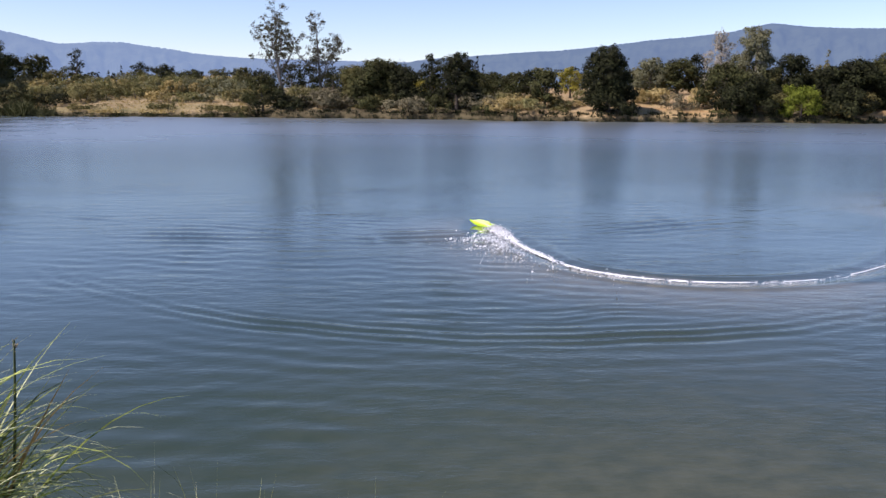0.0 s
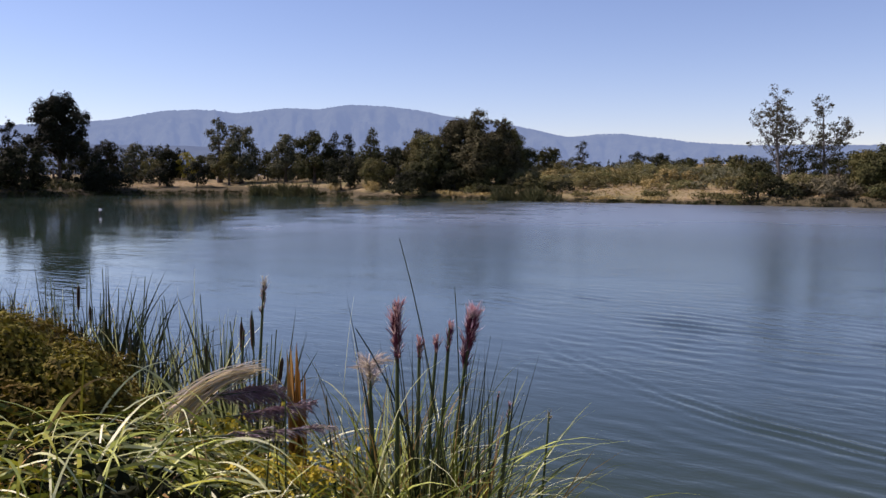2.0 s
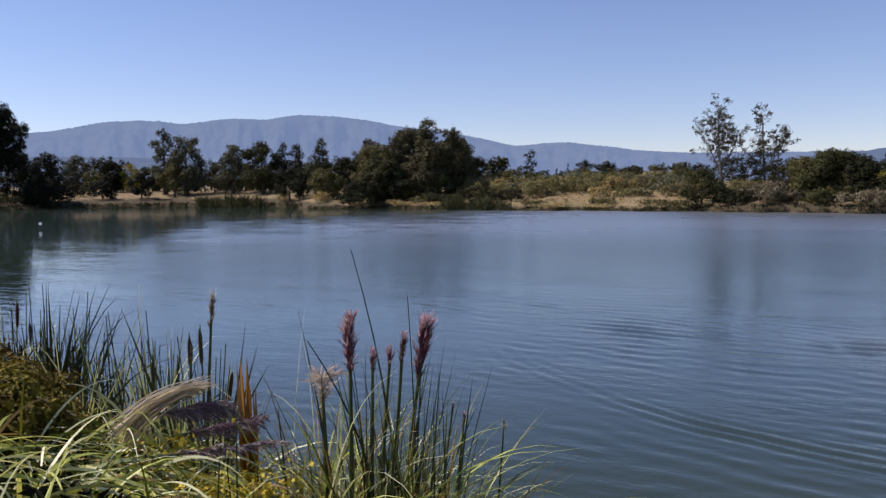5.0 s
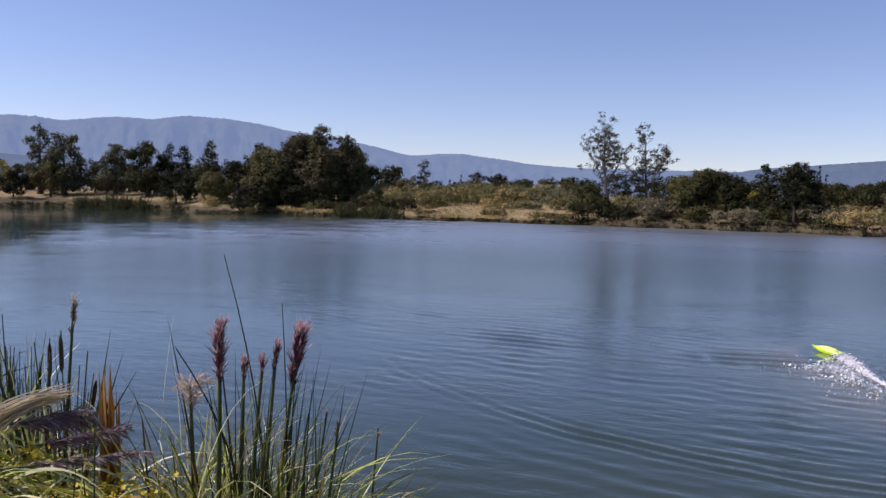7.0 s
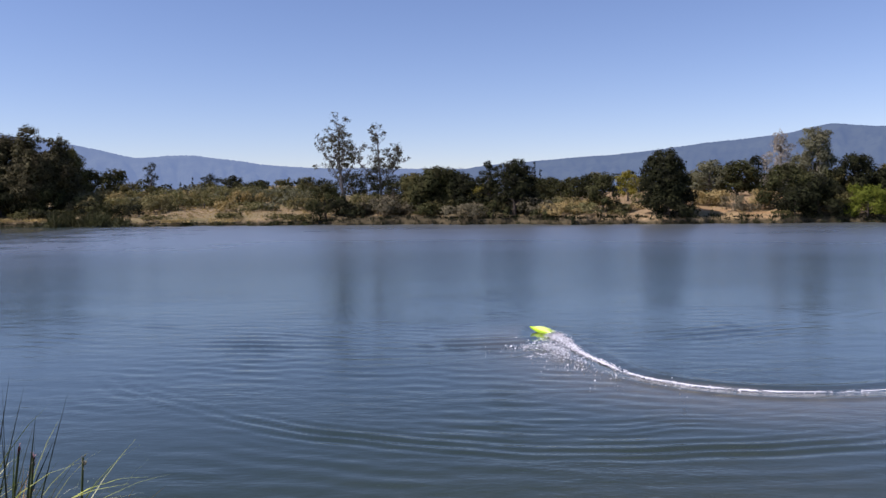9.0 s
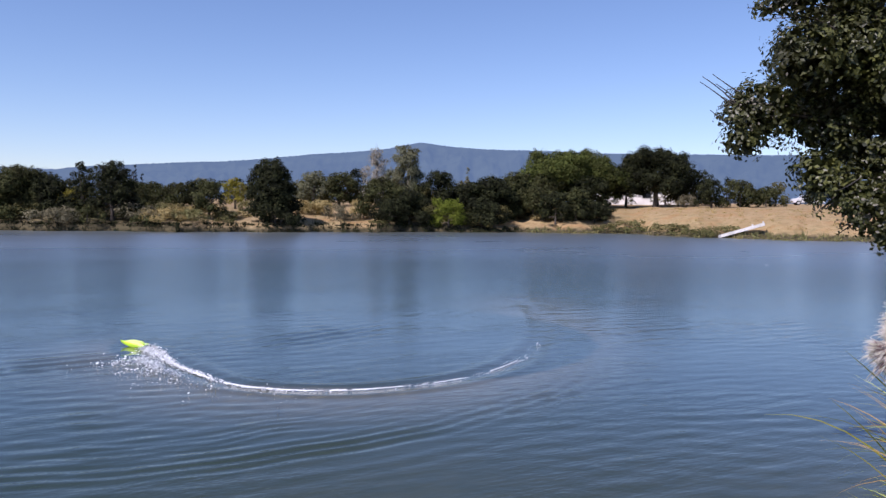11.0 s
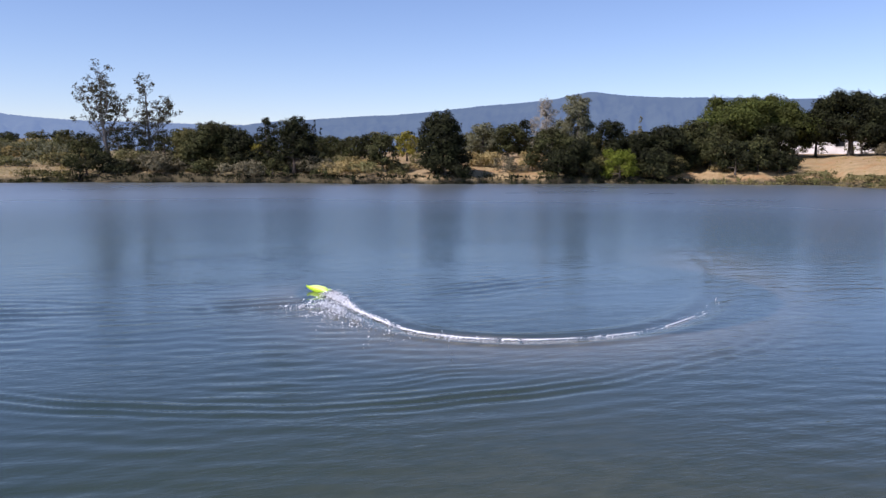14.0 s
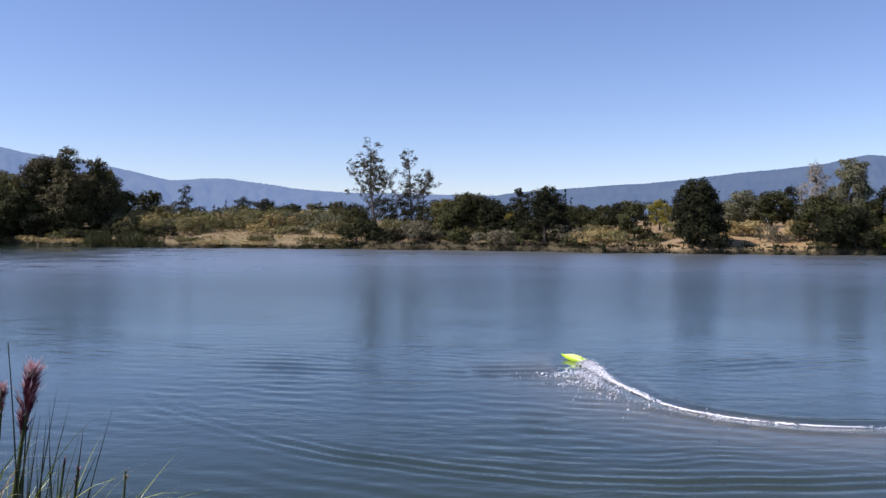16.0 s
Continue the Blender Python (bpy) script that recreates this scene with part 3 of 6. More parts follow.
def waves(x, y):
    """Height of the ripples that the boat has left and of the light chop."""
    d = np.hypot(x - 2.4, y - 17.7)
    turn = np.degrees(np.arctan2(x - 2.4, 17.7 - y))
    arc = np.exp(-((turn + 2) / 68) ** 6)
    wander = 0.05 * np.sin(turn * 0.11) + 0.03 * np.sin(turn * 0.31 + 1) + 0.015 * np.sin(turn * 0.8)
    # the foremost crests of a ring, strong and even, then broken ripples behind them
    q = d - 9.15 + wander
    h = 0.0125 * np.sin(2 * np.pi * q / 0.25) * np.exp(-((q + 0.05) / 0.34) ** 2) * (0.80 + 0.30 * np.sin(turn * 0.23 + 0.8)) * arc
    q = d - 8.2 + 2.0 * wander
    h += 0.0036 * np.sin(2 * np.pi * q / 0.20 + 0.9 * np.sin(turn * 0.5)) * np.exp(-(q / 0.65) ** 2) * np.clip(0.45 + 0.8 * np.sin(turn * 0.33 + 2.1 * d) * np.sin(turn * 0.17 - d), 0, 1.1) * arc
    q = d - 9.85 + 2.5 * wander
    h += 0.0030 * np.sin(2 * np.pi * q / 0.36) * np.exp(-(q / 0.5) ** 2) * np.clip(0.5 + 0.6 * np.sin(turn * 0.21), 0, 1) * arc
    # the edges of an old straight wake
    for x0, y0, dx, dy, a, w, lo, hi in ((-7.1, 17.9, 0.908, -0.42, 0.0085, 0.36, -1.5, 9.5), (-15.5, 21.6, 0.92, -0.39, 0.007, 0.40, -6.0, 9.0)):
        along, n = (x - x0) * dx + (y - y0) * dy, -(x - x0) * dy + (y - y0) * dx
        n = n + 0.10 * np.sin(along * 0.9) + 0.05 * np.sin(along * 2.3 + 1)
        h += a * np.sin(2 * np.pi * n / w) * np.exp(-((n - 0.1) / 0.36) ** 2) * np.clip(np.minimum(along - lo, hi - along) / 1.8, 0, 1) * (0.75 + 0.35 * np.sin(along * 1.7 + n * 3))
    d2 = np.hypot(x + 1.0, y - 34.0)
    h += 0.013 * np.sin(2 * np.pi * (d2 - 19 + 0.06 * np.sin(x * 1.3)) / 0.46) * np.exp(-((d2 - 19.2) / 0.8) ** 2) * (0.6 + 0.5 * np.sin(x * 1.4)) * np.exp(-((x - 2) / 9) ** 4)
    # short-crested wavelets from the breeze
    r = np.random.default_rng(91)
    chop = 0
    for _ in range(18):
        a, lam, ph = r.normal(0.12, 0.42), r.uniform(0.24, 0.52), r.uniform(0, 6.3)
        chop = chop + 0.0026 * lam * np.sin(2 * np.pi / lam * (x * math.sin(a) + y * math.cos(a)) + ph + 0.8 * np.sin(0.45 * x + ph))
    gust = np.clip(0.55 + 0.45 * np.sin(0.43 * x + 1.1 + 0.3 * y) * np.sin(0.31 * y + 0.4) + 0.25 * np.sin(0.9 * x - 0.6 * y), 0.12, 1.1)
    return h + chop * gust * np.clip(1.25 - np.hypot(x, y) / 26, 0, 1)


waz = np.radians(np.concatenate([np.arange(-140, -66, 3.0), np.arange(-66, 66, 0.42), np.arange(66, 140.1, 3.0)]))
wr = np.concatenate([[0.8, 2.0], np.exp(np.arange(math.log(2.8), math.log(34), 0.0046)), np.arange(34.4, 104, 0.8), np.arange(105, 175, 2.0)])
WA, WR = np.meshgrid(waz, wr, indexing="ij")
X, Y = -WR * np.sin(WA), WR * np.cos(WA)
tp, ts = trail(160)
near_trail = np.full(X.shape, 99.0)
sel = (Y < 34) & (Y > 6) & (X > -4) & (X < 20)
pts = np.stack([X[sel], Y[sel]], -1)
best = np.full(len(pts), 99.0)
for k in range(0, 110):
    dd = np.hypot(pts[:, 0] - tp[k, 0], pts[:, 1] - tp[k, 1])
    best = np.minimum(best, dd)
near_trail[sel] = best
Zw = waves(X, Y)
calm = np.exp(-((near_trail - 0.2) / 0.7) ** 2)
Zw = Zw * (1 - 0.6 * calm)
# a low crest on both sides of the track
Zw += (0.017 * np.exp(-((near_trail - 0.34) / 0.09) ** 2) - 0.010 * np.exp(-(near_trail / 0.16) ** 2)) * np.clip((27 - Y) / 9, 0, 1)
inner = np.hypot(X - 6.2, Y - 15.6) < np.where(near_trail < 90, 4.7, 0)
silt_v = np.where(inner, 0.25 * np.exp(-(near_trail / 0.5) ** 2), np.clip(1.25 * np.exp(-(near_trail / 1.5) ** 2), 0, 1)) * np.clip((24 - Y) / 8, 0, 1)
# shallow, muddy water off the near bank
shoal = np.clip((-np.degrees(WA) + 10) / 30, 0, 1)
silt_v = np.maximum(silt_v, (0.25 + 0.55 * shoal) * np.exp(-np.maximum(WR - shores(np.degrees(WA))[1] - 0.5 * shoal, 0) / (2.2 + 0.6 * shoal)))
wv = np.stack([X, Y, Zw], -1).reshape(-1, 3)
na, nr = X.shape
i, j = np.meshgrid(np.arange(na - 1), np.arange(nr - 1), indexing="ij")
wf = np.stack([i * nr + j, (i + 1) * nr + j, (i + 1) * nr + j + 1, i * nr + j + 1], -1).reshape(-1, 4)[:, ::-1]
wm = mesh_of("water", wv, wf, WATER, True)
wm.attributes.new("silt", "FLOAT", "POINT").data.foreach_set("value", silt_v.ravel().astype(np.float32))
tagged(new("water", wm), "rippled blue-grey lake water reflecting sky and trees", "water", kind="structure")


# ---- hills ----
def ridge(name, mat, dist, profile, depth, rough, label, seed, lo, hi, spur=0.42):
    """A range of hills: crest heights by bearing, in degrees over the horizon, with spurs running down to the plain."""
    pr = np.array(profile)
    az = np.arange(lo, hi + 0.01, 0.125)
    crest = np.interp(az, pr[:, 0], pr[:, 1])
    k = np.hanning(9)
    crest = np.convolve(np.pad(crest, 4, mode="edge"), k / k.sum(), "valid")
    n = 30
    vs = []
    for q in range(n):
        u = q / (n - 1)
        d = dist - depth * (1 - u)
        h = np.tan(np.radians(crest)) * dist + 2.6
        fold = np.array([noise.fractal(Vector((a * 0.9 + seed, u * 2.2, seed)), 0.9, 2.1, 6) for a in az])
        fine = np.array([noise.fractal(Vector((a * 9 + seed, u * 9, 3.0)), 1.0, 2.0, 3) for a in az])
        z = h * (u ** 0.75) * (1 + spur * fold * (1 - u)) + fine * rough * dist * 0.00060 * (0.3 + u) + fold * dist * 0.0004
        z = np.maximum(z, -2 + 4 * u)
        vs.append(np.stack([-d * np.sin(np.radians(az)), d * np.cos(np.radians(az)), z], -1))
    v = np.stack(vs, 1)
    back = v[:, -1:].copy()
    back[..., 2] = -5
    back[..., :2] *= 1.04
    v = np.concatenate([v, back], 1)
    na, nr = v.shape[:2]
    i, j = np.meshgrid(np.arange(na - 1), np.arange(nr - 1), indexing="ij")
    f = np.stack([i * nr + j, (i + 1) * nr + j, (i + 1) * nr + j + 1, i * nr + j + 1], -1).reshape(-1, 4)[:, ::-1]
    tagged(new(name, mesh_of(name, v.reshape(-1, 3), f, mat, True)), label, "hills", kind="structure")


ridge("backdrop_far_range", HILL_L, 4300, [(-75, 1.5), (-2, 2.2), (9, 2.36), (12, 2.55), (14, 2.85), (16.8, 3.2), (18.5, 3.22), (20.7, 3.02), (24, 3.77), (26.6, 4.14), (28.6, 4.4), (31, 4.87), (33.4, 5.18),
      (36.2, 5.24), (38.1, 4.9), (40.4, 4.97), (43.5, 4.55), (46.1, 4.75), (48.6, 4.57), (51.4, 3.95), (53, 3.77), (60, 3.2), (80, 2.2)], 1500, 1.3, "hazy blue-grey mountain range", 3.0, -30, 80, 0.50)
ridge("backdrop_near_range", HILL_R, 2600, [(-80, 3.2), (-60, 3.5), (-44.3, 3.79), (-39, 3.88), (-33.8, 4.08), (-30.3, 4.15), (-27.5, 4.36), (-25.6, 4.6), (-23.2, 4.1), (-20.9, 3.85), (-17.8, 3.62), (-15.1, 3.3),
      (-12.3, 3.02), (-9.1, 2.86), (-6.3, 2.66), (-3.1, 2.42), (-1, 2.1), (2, 1.2), (5, 0.2), (12, 0.0)], 900, 1.0, "wooded mountain ridge with blue haze in its colour", 11.0, -80, 14)
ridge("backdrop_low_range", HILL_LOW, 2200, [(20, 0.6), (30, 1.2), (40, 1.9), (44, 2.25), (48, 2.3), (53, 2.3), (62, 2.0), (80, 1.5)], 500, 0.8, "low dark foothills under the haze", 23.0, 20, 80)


# ---- trees and bushes on the far banks ----
SEED = [100]


def stand(az, D, top, R, leaf, shape, label, name="tree", category="tree", group="", base=None, **more):
    """A tree by bearing, distance, height of its top over the water and half-width."""
    x, y = polar(az, D)
    z = ground_z(x, y) - 0.05 if base is None else base
    SEED[0] += 1
    return tree(name, (x, y, z), top - z, R, leaf, shape, label, category, group, SEED[0], **more)


# the western shore
stand(54.7, 154, 17.5, 5.0, PINE, "umbrella", "tall dark pine with a broad dense crown", "pine_tree", lobes=26, size=0.42, per=11, trunk=0.35)
stand(57.5, 147, 12.4, 2.6, PINE, "tall", "dark open-crowned pine on the bank", "pine_tree", lobes=12, size=0.42, per=10)
stand(59.8, 146, 11.0, 3.6, OAK_DARK, "round", "dark oak on the far bank", "oak_tree", lobes=14, size=0.4, per=12)
stand(56.9, 140, 8.2, 4.2, OAK_DARK, "bush", "dark spreading bank shrub", "shrub", "bush", lobes=14, size=0.36, per=12)
stand(59.5, 136, 6.4, 4.0, OAK_DARK, "bush", "dark spreading bank shrub", "shrub", "bush", lobes=12, size=0.36, per=12)
stand(52.5, 146.6, 7.6, 3.0, PINE, "cone", "dark pointed shrub at the water's edge", "shrub", "bush", lobes=16, size=0.36, per=13)
stand(52.4, 147.4, 4.2, 3.4, PINE, "bush", "low dark shrub at the water's edge", "shrub", "bush", lobes=10, size=0.36, per=13)
stand(53.3, 172, 10.4, 3.2, OAK_DARK, "tall", "dark tree behind the bank", lobes=12, size=0.42, per=10)
stand(51.9, 174, 10.6, 3.0, OAK_DARK, "round", "dark round tree behind the bank", lobes=12, size=0.42, per=10)
stand(50.2, 175, 10.2, 2.9, EUC, "round", "green tree behind the bank", lobes=12, size=0.42, per=10)
stand(49.2, 168, 7.0, 2.6, OLIVE, "bush", "olive bush behind the bank", "bush", "bush", lobes=9, size=0.4, per=10)
stand(48.2, 178, 9.0, 3.6, OAK_DARK, "round", "dark round tree behind the bank", lobes=12, size=0.42, per=10)
stand(46.9, 175, 8.6, 2.4, YELLOW, "bush", "yellow-green bush behind the bank", "bush", "bush", lobes=9, size=0.4, per=10)
stand(45.9, 180, 8.0, 3.0, OAK, "bush", "dark green bush behind the bank", "bush", "bush", lobes=9, size=0.42, per=10)
stand(46.3, 158, 6.0, 2.7, PINE, "bush", "small dark rounded bush on the slope", "bush", "bush", lobes=9, size=0.34, per=14)
stand(48.7, 156, 5.1, 2.6, PINE, "bush", "small dark rounded bush on the slope", "bush", "bush", lobes=8, size=0.34, per=14)
stand(51.1, 152, 4.1, 2.6, PINE, "bush", "small dark rounded bush on the slope", "bush", "bush", lobes=8, size=0.34, per=14)
stand(44.8, 166, 15.1, 3.3, EUC, "tall", "slender eucalyptus with a tufted top", "eucalyptus_tree", lobes=13, size=0.36, per=13, gap=0.45)
stand(43.4, 162, 13.2, 4.2, EUC, "tall", "leafy eucalyptus with a ragged crown", "eucalyptus_tree", lobes=14, size=0.36, per=13, gap=0.4)
stand(44.2, 160, 8.2, 3.2, OLIVE, "bush", "olive bush under the eucalyptus", "bush", "bush", lobes=10, size=0.36, per=12)
stand(40.4, 156, 11.4, 3.7, EUC, "tall", "grey-green tree with an uneven crown", lobes=12, size=0.36, per=12, gap=0.35)
stand(41.6, 166, 8.2, 2.8, OAK, "bush", "green bush at the field's edge", "bush", "bush", lobes=9, size=0.36, per=12)
stand(38.4, 149, 11.6, 3.9, OAK, "round", "green tree with a rounded crown", lobes=13, size=0.34, per=13)
stand(37.0, 148, 11.4, 3.0, OAK_DARK, "cone", "dark pointed conifer on the bank", "conifer", lobes=12, size=0.32, per=13)
stand(36.0, 136, 10.4, 3.3, OAK_DARK, "cone", "dark pointed conifer on the bank", "conifer", lobes=12, size=0.3, per=14)
stand(34.4, 132, 11.1, 3.8, OAK, "cone", "green conifer with spreading branches", "conifer", lobes=14, size=0.3, per=14, gap=0.35)
stand(36.6, 131, 6.2, 3.0, OAK_DARK, "bush", "dark bush among the conifers", "bush", "bush", lobes=10, size=0.3, per=14)
stand(34.0, 126, 6.0, 3.0, OLIVE, "bush", "olive bush among the conifers", "bush", "bush", lobes=10, size=0.3, per=14)
stand(38.6, 158, 6.0, 3.0, OAK, "bush", "green bush at the field's edge", "bush", "bush", lobes=10, size=0.3, per=14)
stand(40.9, 162, 6.0, 2.6, OLIVE, "bush", "olive bush at the field's edge", "bush", "bush", lobes=9, size=0.3, per=14)
# the large tree by the bend of the shore
stand(27.0, 121, 13.4, 2.6, BIGOAK, "tall", "large ragged oak beside the water", "oak_tree", lobes=22, size=0.30, per=18, gap=0.45, trunk=0.4)
stand(25.2, 121.5, 12.0, 2.4, BIGOAK, "tall", "ragged dark oak beside the water", "oak_tree", lobes=20, size=0.30, per=18, gap=0.45)
stand(28.8, 122, 11.0, 2.8, BIGOAK, "tall", "ragged oak with an uneven crown", "oak_tree", lobes=18, size=0.30, per=18, gap=0.45)
stand(31.0, 124, 10.6, 2.6, BIGOAK, "tall", "oak with a pale olive crown", "oak_tree", lobes=18, size=0.30, per=18, gap=0.4)
stand(26.3, 119.5, 9.8, 4.8, BIGOAK, "round", "dark oak crown hanging low", "oak_tree", lobes=24, size=0.30, per=18, gap=0.3)
stand(30.0, 119.5, 7.4, 3.6, OAK, "round", "dark green oak hanging low", "oak_tree", lobes=18, size=0.30, per=18, gap=0.3)
stand(28.0, 123.5, 12.2, 4.4, BIGOAK, "round", "bulky ragged oak beside the water", "oak_tree", lobes=24, size=0.30, per=16, gap=0.4)
stand(25.0, 124, 10.4, 3.6, OLIVE, "round", "bulky olive-crowned oak beside the water", "oak_tree", lobes=20, size=0.30, per=16, gap=0.4)
stand(30.6, 122, 9.4, 3.6, OLIVE, "round", "broad oak with a pale olive crown", "oak_tree", lobes=18, size=0.30, per=16, gap=0.35)
stand(32.6, 128, 8.0, 3.0, OAK_DARK, "round", "dark oak behind the bend", "oak_tree", lobes=14, size=0.30, per=16, gap=0.35)
stand(31.6, 116.4, 4.1, 3.0, OAK_DARK, "bush", "dark shrub overhanging the water", "shrub", "bush", lobes=14, size=0.26, per=22)
stand(28.6, 117, 4.2, 2.8, OAK_DARK, "bush", "dark shrub under the oak", "shrub", "bush", lobes=11, size=0.26, per=22)
stand(26.3, 117, 4.8, 3.0, OAK, "bush", "dark green shrub under the oak", "shrub", "bush", lobes=11, size=0.26, per=22)
stand(23.5, 126, 7.8, 2.2, OAK, "round", "olive-green tree beyond the oak", lobes=11, size=0.3, per=17)
stand(22.0, 131, 7.9, 2.6, OAK, "round", "olive-green tree beyond the oak", lobes=11, size=0.3, per=17)
stand(21.0, 126, 5.8, 2.2, OLIVE, "bush", "olive bush in the field", "bush", "bush", lobes=9, size=0.3, per=16)
stand(19.8, 135, 9.0, 1.5, OAK_DARK, "tall", "dark upright cypress-like tree", "cypress_tree", lobes=11, size=0.3, per=18)
stand(19.6, 133, 5.4, 1.9, OLIVE, "bush", "olive bush at the tree's foot", "bush", "bush", lobes=8, size=0.3, per=16)
stand(15.9, 166, 8.4, 2.4, OAK_DARK, "round", "dark tree beyond the field", lobes=9, size=0.36, per=13)
stand(14.5, 166, 8.1, 2.6, OAK_DARK, "round", "dark tree beyond the field", lobes=9, size=0.36, per=13)
stand(12.5, 174, 7.4, 1.9, OAK_DARK, "round", "small dark tree beyond the field", lobes=8, size=0.38, per=13)
stand(11.3, 174, 7.1, 1.8, OAK_DARK, "round", "small dark tree beyond the field", lobes=8, size=0.38, per=13)
stand(17.1, 171, 8.0, 0.6, OAK_DARK, "cone", "narrow dark cypress far off", "cypress_tree", lobes=8, size=0.34, per=14)
stand(17.9, 172, 6.9, 0.6, OAK_DARK, "cone", "narrow dark cypress far off", "cypress_tree", lobes=7, size=0.34, per=14)
stand(9.3, 150, 6.4, 2.6, OAK, "round", "green tree behind the scrub", lobes=9, size=0.34, per=14)
stand(13.4, 190, 7.0, 5.0, OAK_DARK, "bush", "far dark trees at the field's end", "bush", "bush", lobes=9, size=0.42, per=10)
stand(17.6, 128, 5.5, 1.1, OAK_DARK, "cone", "small dark upright bush", "bush", "bush", lobes=8, size=0.26, per=18)

# scrub along the field
rs = np.random.default_rng(31)
for k in range(110):
    az = 8.4 + 16 * (k + rs.uniform(0, 1)) / 110
    far, _ = shores(az)
    D = float(far) + rs.uniform(8, 38)
    x, y = polar(az, D)
    h, w = rs.uniform(1.0, 2.7), rs.uniform(1.4, 2.6)
    leaf, word = ((SCRUB, "olive-yellow scrub bush in the dry field"), (GREY, "grey-olive scrub bush in the dry field"), (DRY, "straw-dry scrub bush in the field"))[(0, 1, 0, 2, 0, 1)[k % 6]]
    tree("scrub_bush", (x, y, ground_z(x, y) - 0.05), h, w, leaf, "bush", word, "bush", "scrub", 300 + k, lobes=7, size=0.26, per=15, gap=0.3)
for k in range(16):
    az = 33 + 26 * (k + rs.uniform(0, 1)) / 22
    far, _ = shores(az)
    D = float(far) + rs.uniform(24, 36)
    x, y = polar(az, D)
    leaf, word = ((SCRUB, "dry olive scrub bush on the bank"), (OAK, "dark green scrub bush on the bank"), (OLIVE, "olive scrub bush on the bank"))[k % 3]
    tree("scrub_bush", (x, y, ground_z(x, y) - 0.05), rs.uniform(1.6, 3.4), rs.uniform(1.6, 2.8), leaf, "bush", word, "bush", "scrub", 400 + k, lobes=7, size=0.3, per=14, gap=0.3)


# ---- the two thin sycamores ----
def sycamore(az, D, top, R, seed, lean, label, forks):
    """A thin-leaved sycamore: a leader and rising limbs, bare twigs, small tufts of leaves at the tips."""
    r = np.random.default_rng(seed)
    x, y = polar(az, D)
    z = ground_z(x, y) - 0.05
    H = top - z
    ob = thing("sycamore_tree", (x, y, z), label, "tree", "sycamores")
    wood, tips = [], []

    def grow(p, d, L, r0, r1, steps, wander, rise):
        pts = [np.array(p, float)]
        d = np.array(d, float) / np.linalg.norm(d)
        for _ in range(steps):
            d = d + r.normal(0, wander, 3) + [0, 0, rise]
            d /= np.linalg.norm(d)
            pts.append(pts[-1] + d * L / steps)
        wood.append(tube(pts, np.linspace(r0, r1, steps + 1), 5))
        return np.array(pts), d

    s = np.linspace(0, 1, 14)[:, None]
    sway = r.normal(0, 0.02 * H, 2)
    leader = np.concatenate([sway * np.sin(s * 3.6) + s * lean, s * H * 0.98 - 0.2 * (s == 0)], 1)
    wood.append(tube(leader, 0.19 * (1 - 0.93 * s[:, 0]) ** 0.9, 8))
    stems = [(leader, 0.20, 0.99, 26)]
    for h0, a, steep, share in forks:
        p = np.array([np.interp(h0, s[:, 0], leader[:, k]) for k in range(3)])
        pts, _ = grow(p, (math.cos(a), math.sin(a), steep), share * H, 0.09, 0.018, 9, 0.10, 0.06)
        stems.append((pts, 0.15, 1.0, 13))
    for pts, lo, hi, n in stems:
        q = np.linspace(0, 1, len(pts))
        for k in range(n):
            u = lo + (hi - lo) * (k + r.uniform(0, 1)) / n
            p = np.array([np.interp(u, q, pts[:, j]) for j in range(3)])
            v = p[2] / H
            a = k * 2.4 + r.uniform(-0.6, 0.6)
            L = R * (0.22 + 0.80 * np.clip(1.05 - v, 0, 0.75)) * r.uniform(0.5, 1.1)
            b, d = grow(p, (math.cos(a), math.sin(a), r.uniform(0.35, 1.2)), L, 0.042 * (1.15 - v), 0.012, 6, 0.20, 0.06)
            tips.append(b[-1])
            for w in range(6):
                e, _ = grow(b[int(r.integers(2, 7))], d + r.normal(0, 0.8, 3), r.uniform(0.25, 0.7), 0.015, 0.006, 3, 0.22, 0.04)
                tips.append(e[-1])
    w, f = join(*wood)
    piece("trunk", mesh_of("trunk", w, f, BARK_PALE, True), ob, "grey forking sycamore wood")
    tips = np.array(tips)
    keep = tips[(tips[:, 2] > H * 0.26) & (r.random(len(tips)) < 0.5)]
    m = r.integers(10, 32, len(keep))
    c = np.repeat(keep, m, 0) + r.normal(0, 1, (m.sum(), 3)) * np.repeat(r.uniform(0.08, 0.22, len(keep)), m)[:, None] * [1, 1, 0.8]
    v, f = leaf_flecks(c, r.normal(size=c.shape), 0.17, r)
    piece("crown", mesh_of("crown", v, f, SYC), ob, "sparse browning leaves in tufts")
    return ob


sycamore(6.75, 96, 12.45, 3.3, 5, np.array([-0.9, 0.0]), "tall thin-leaved sycamore with grey branches", ((0.26, 2.7, 1.5, 0.50), (0.32, 0.5, 1.3, 0.42), (0.38, 3.6, 1.6, 0.42), (0.45, -0.4, 1.3, 0.36)))
sycamore(4.25, 97, 11.3, 3.0, 12, np.array([-0.5, 0.0]), "thin-leaved sycamore with a forked dark trunk", ((0.30, 0.3, 1.0, 0.46), (0.34, 2.9, 1.0, 0.44), (0.42, 0.0, 0.8, 0.36)))
stand(8.2, 94.6, 4.9, 2.1, OAK, "bush", "olive shrub round the sycamore's foot", "shrub", "bush", lobes=12, size=0.22, per=28)
stand(7.2, 94.0, 3.0, 1.9, OAK_DARK, "bush", "dark shrub at the water's edge", "shrub", "bush", lobes=10, size=0.22, per=28)
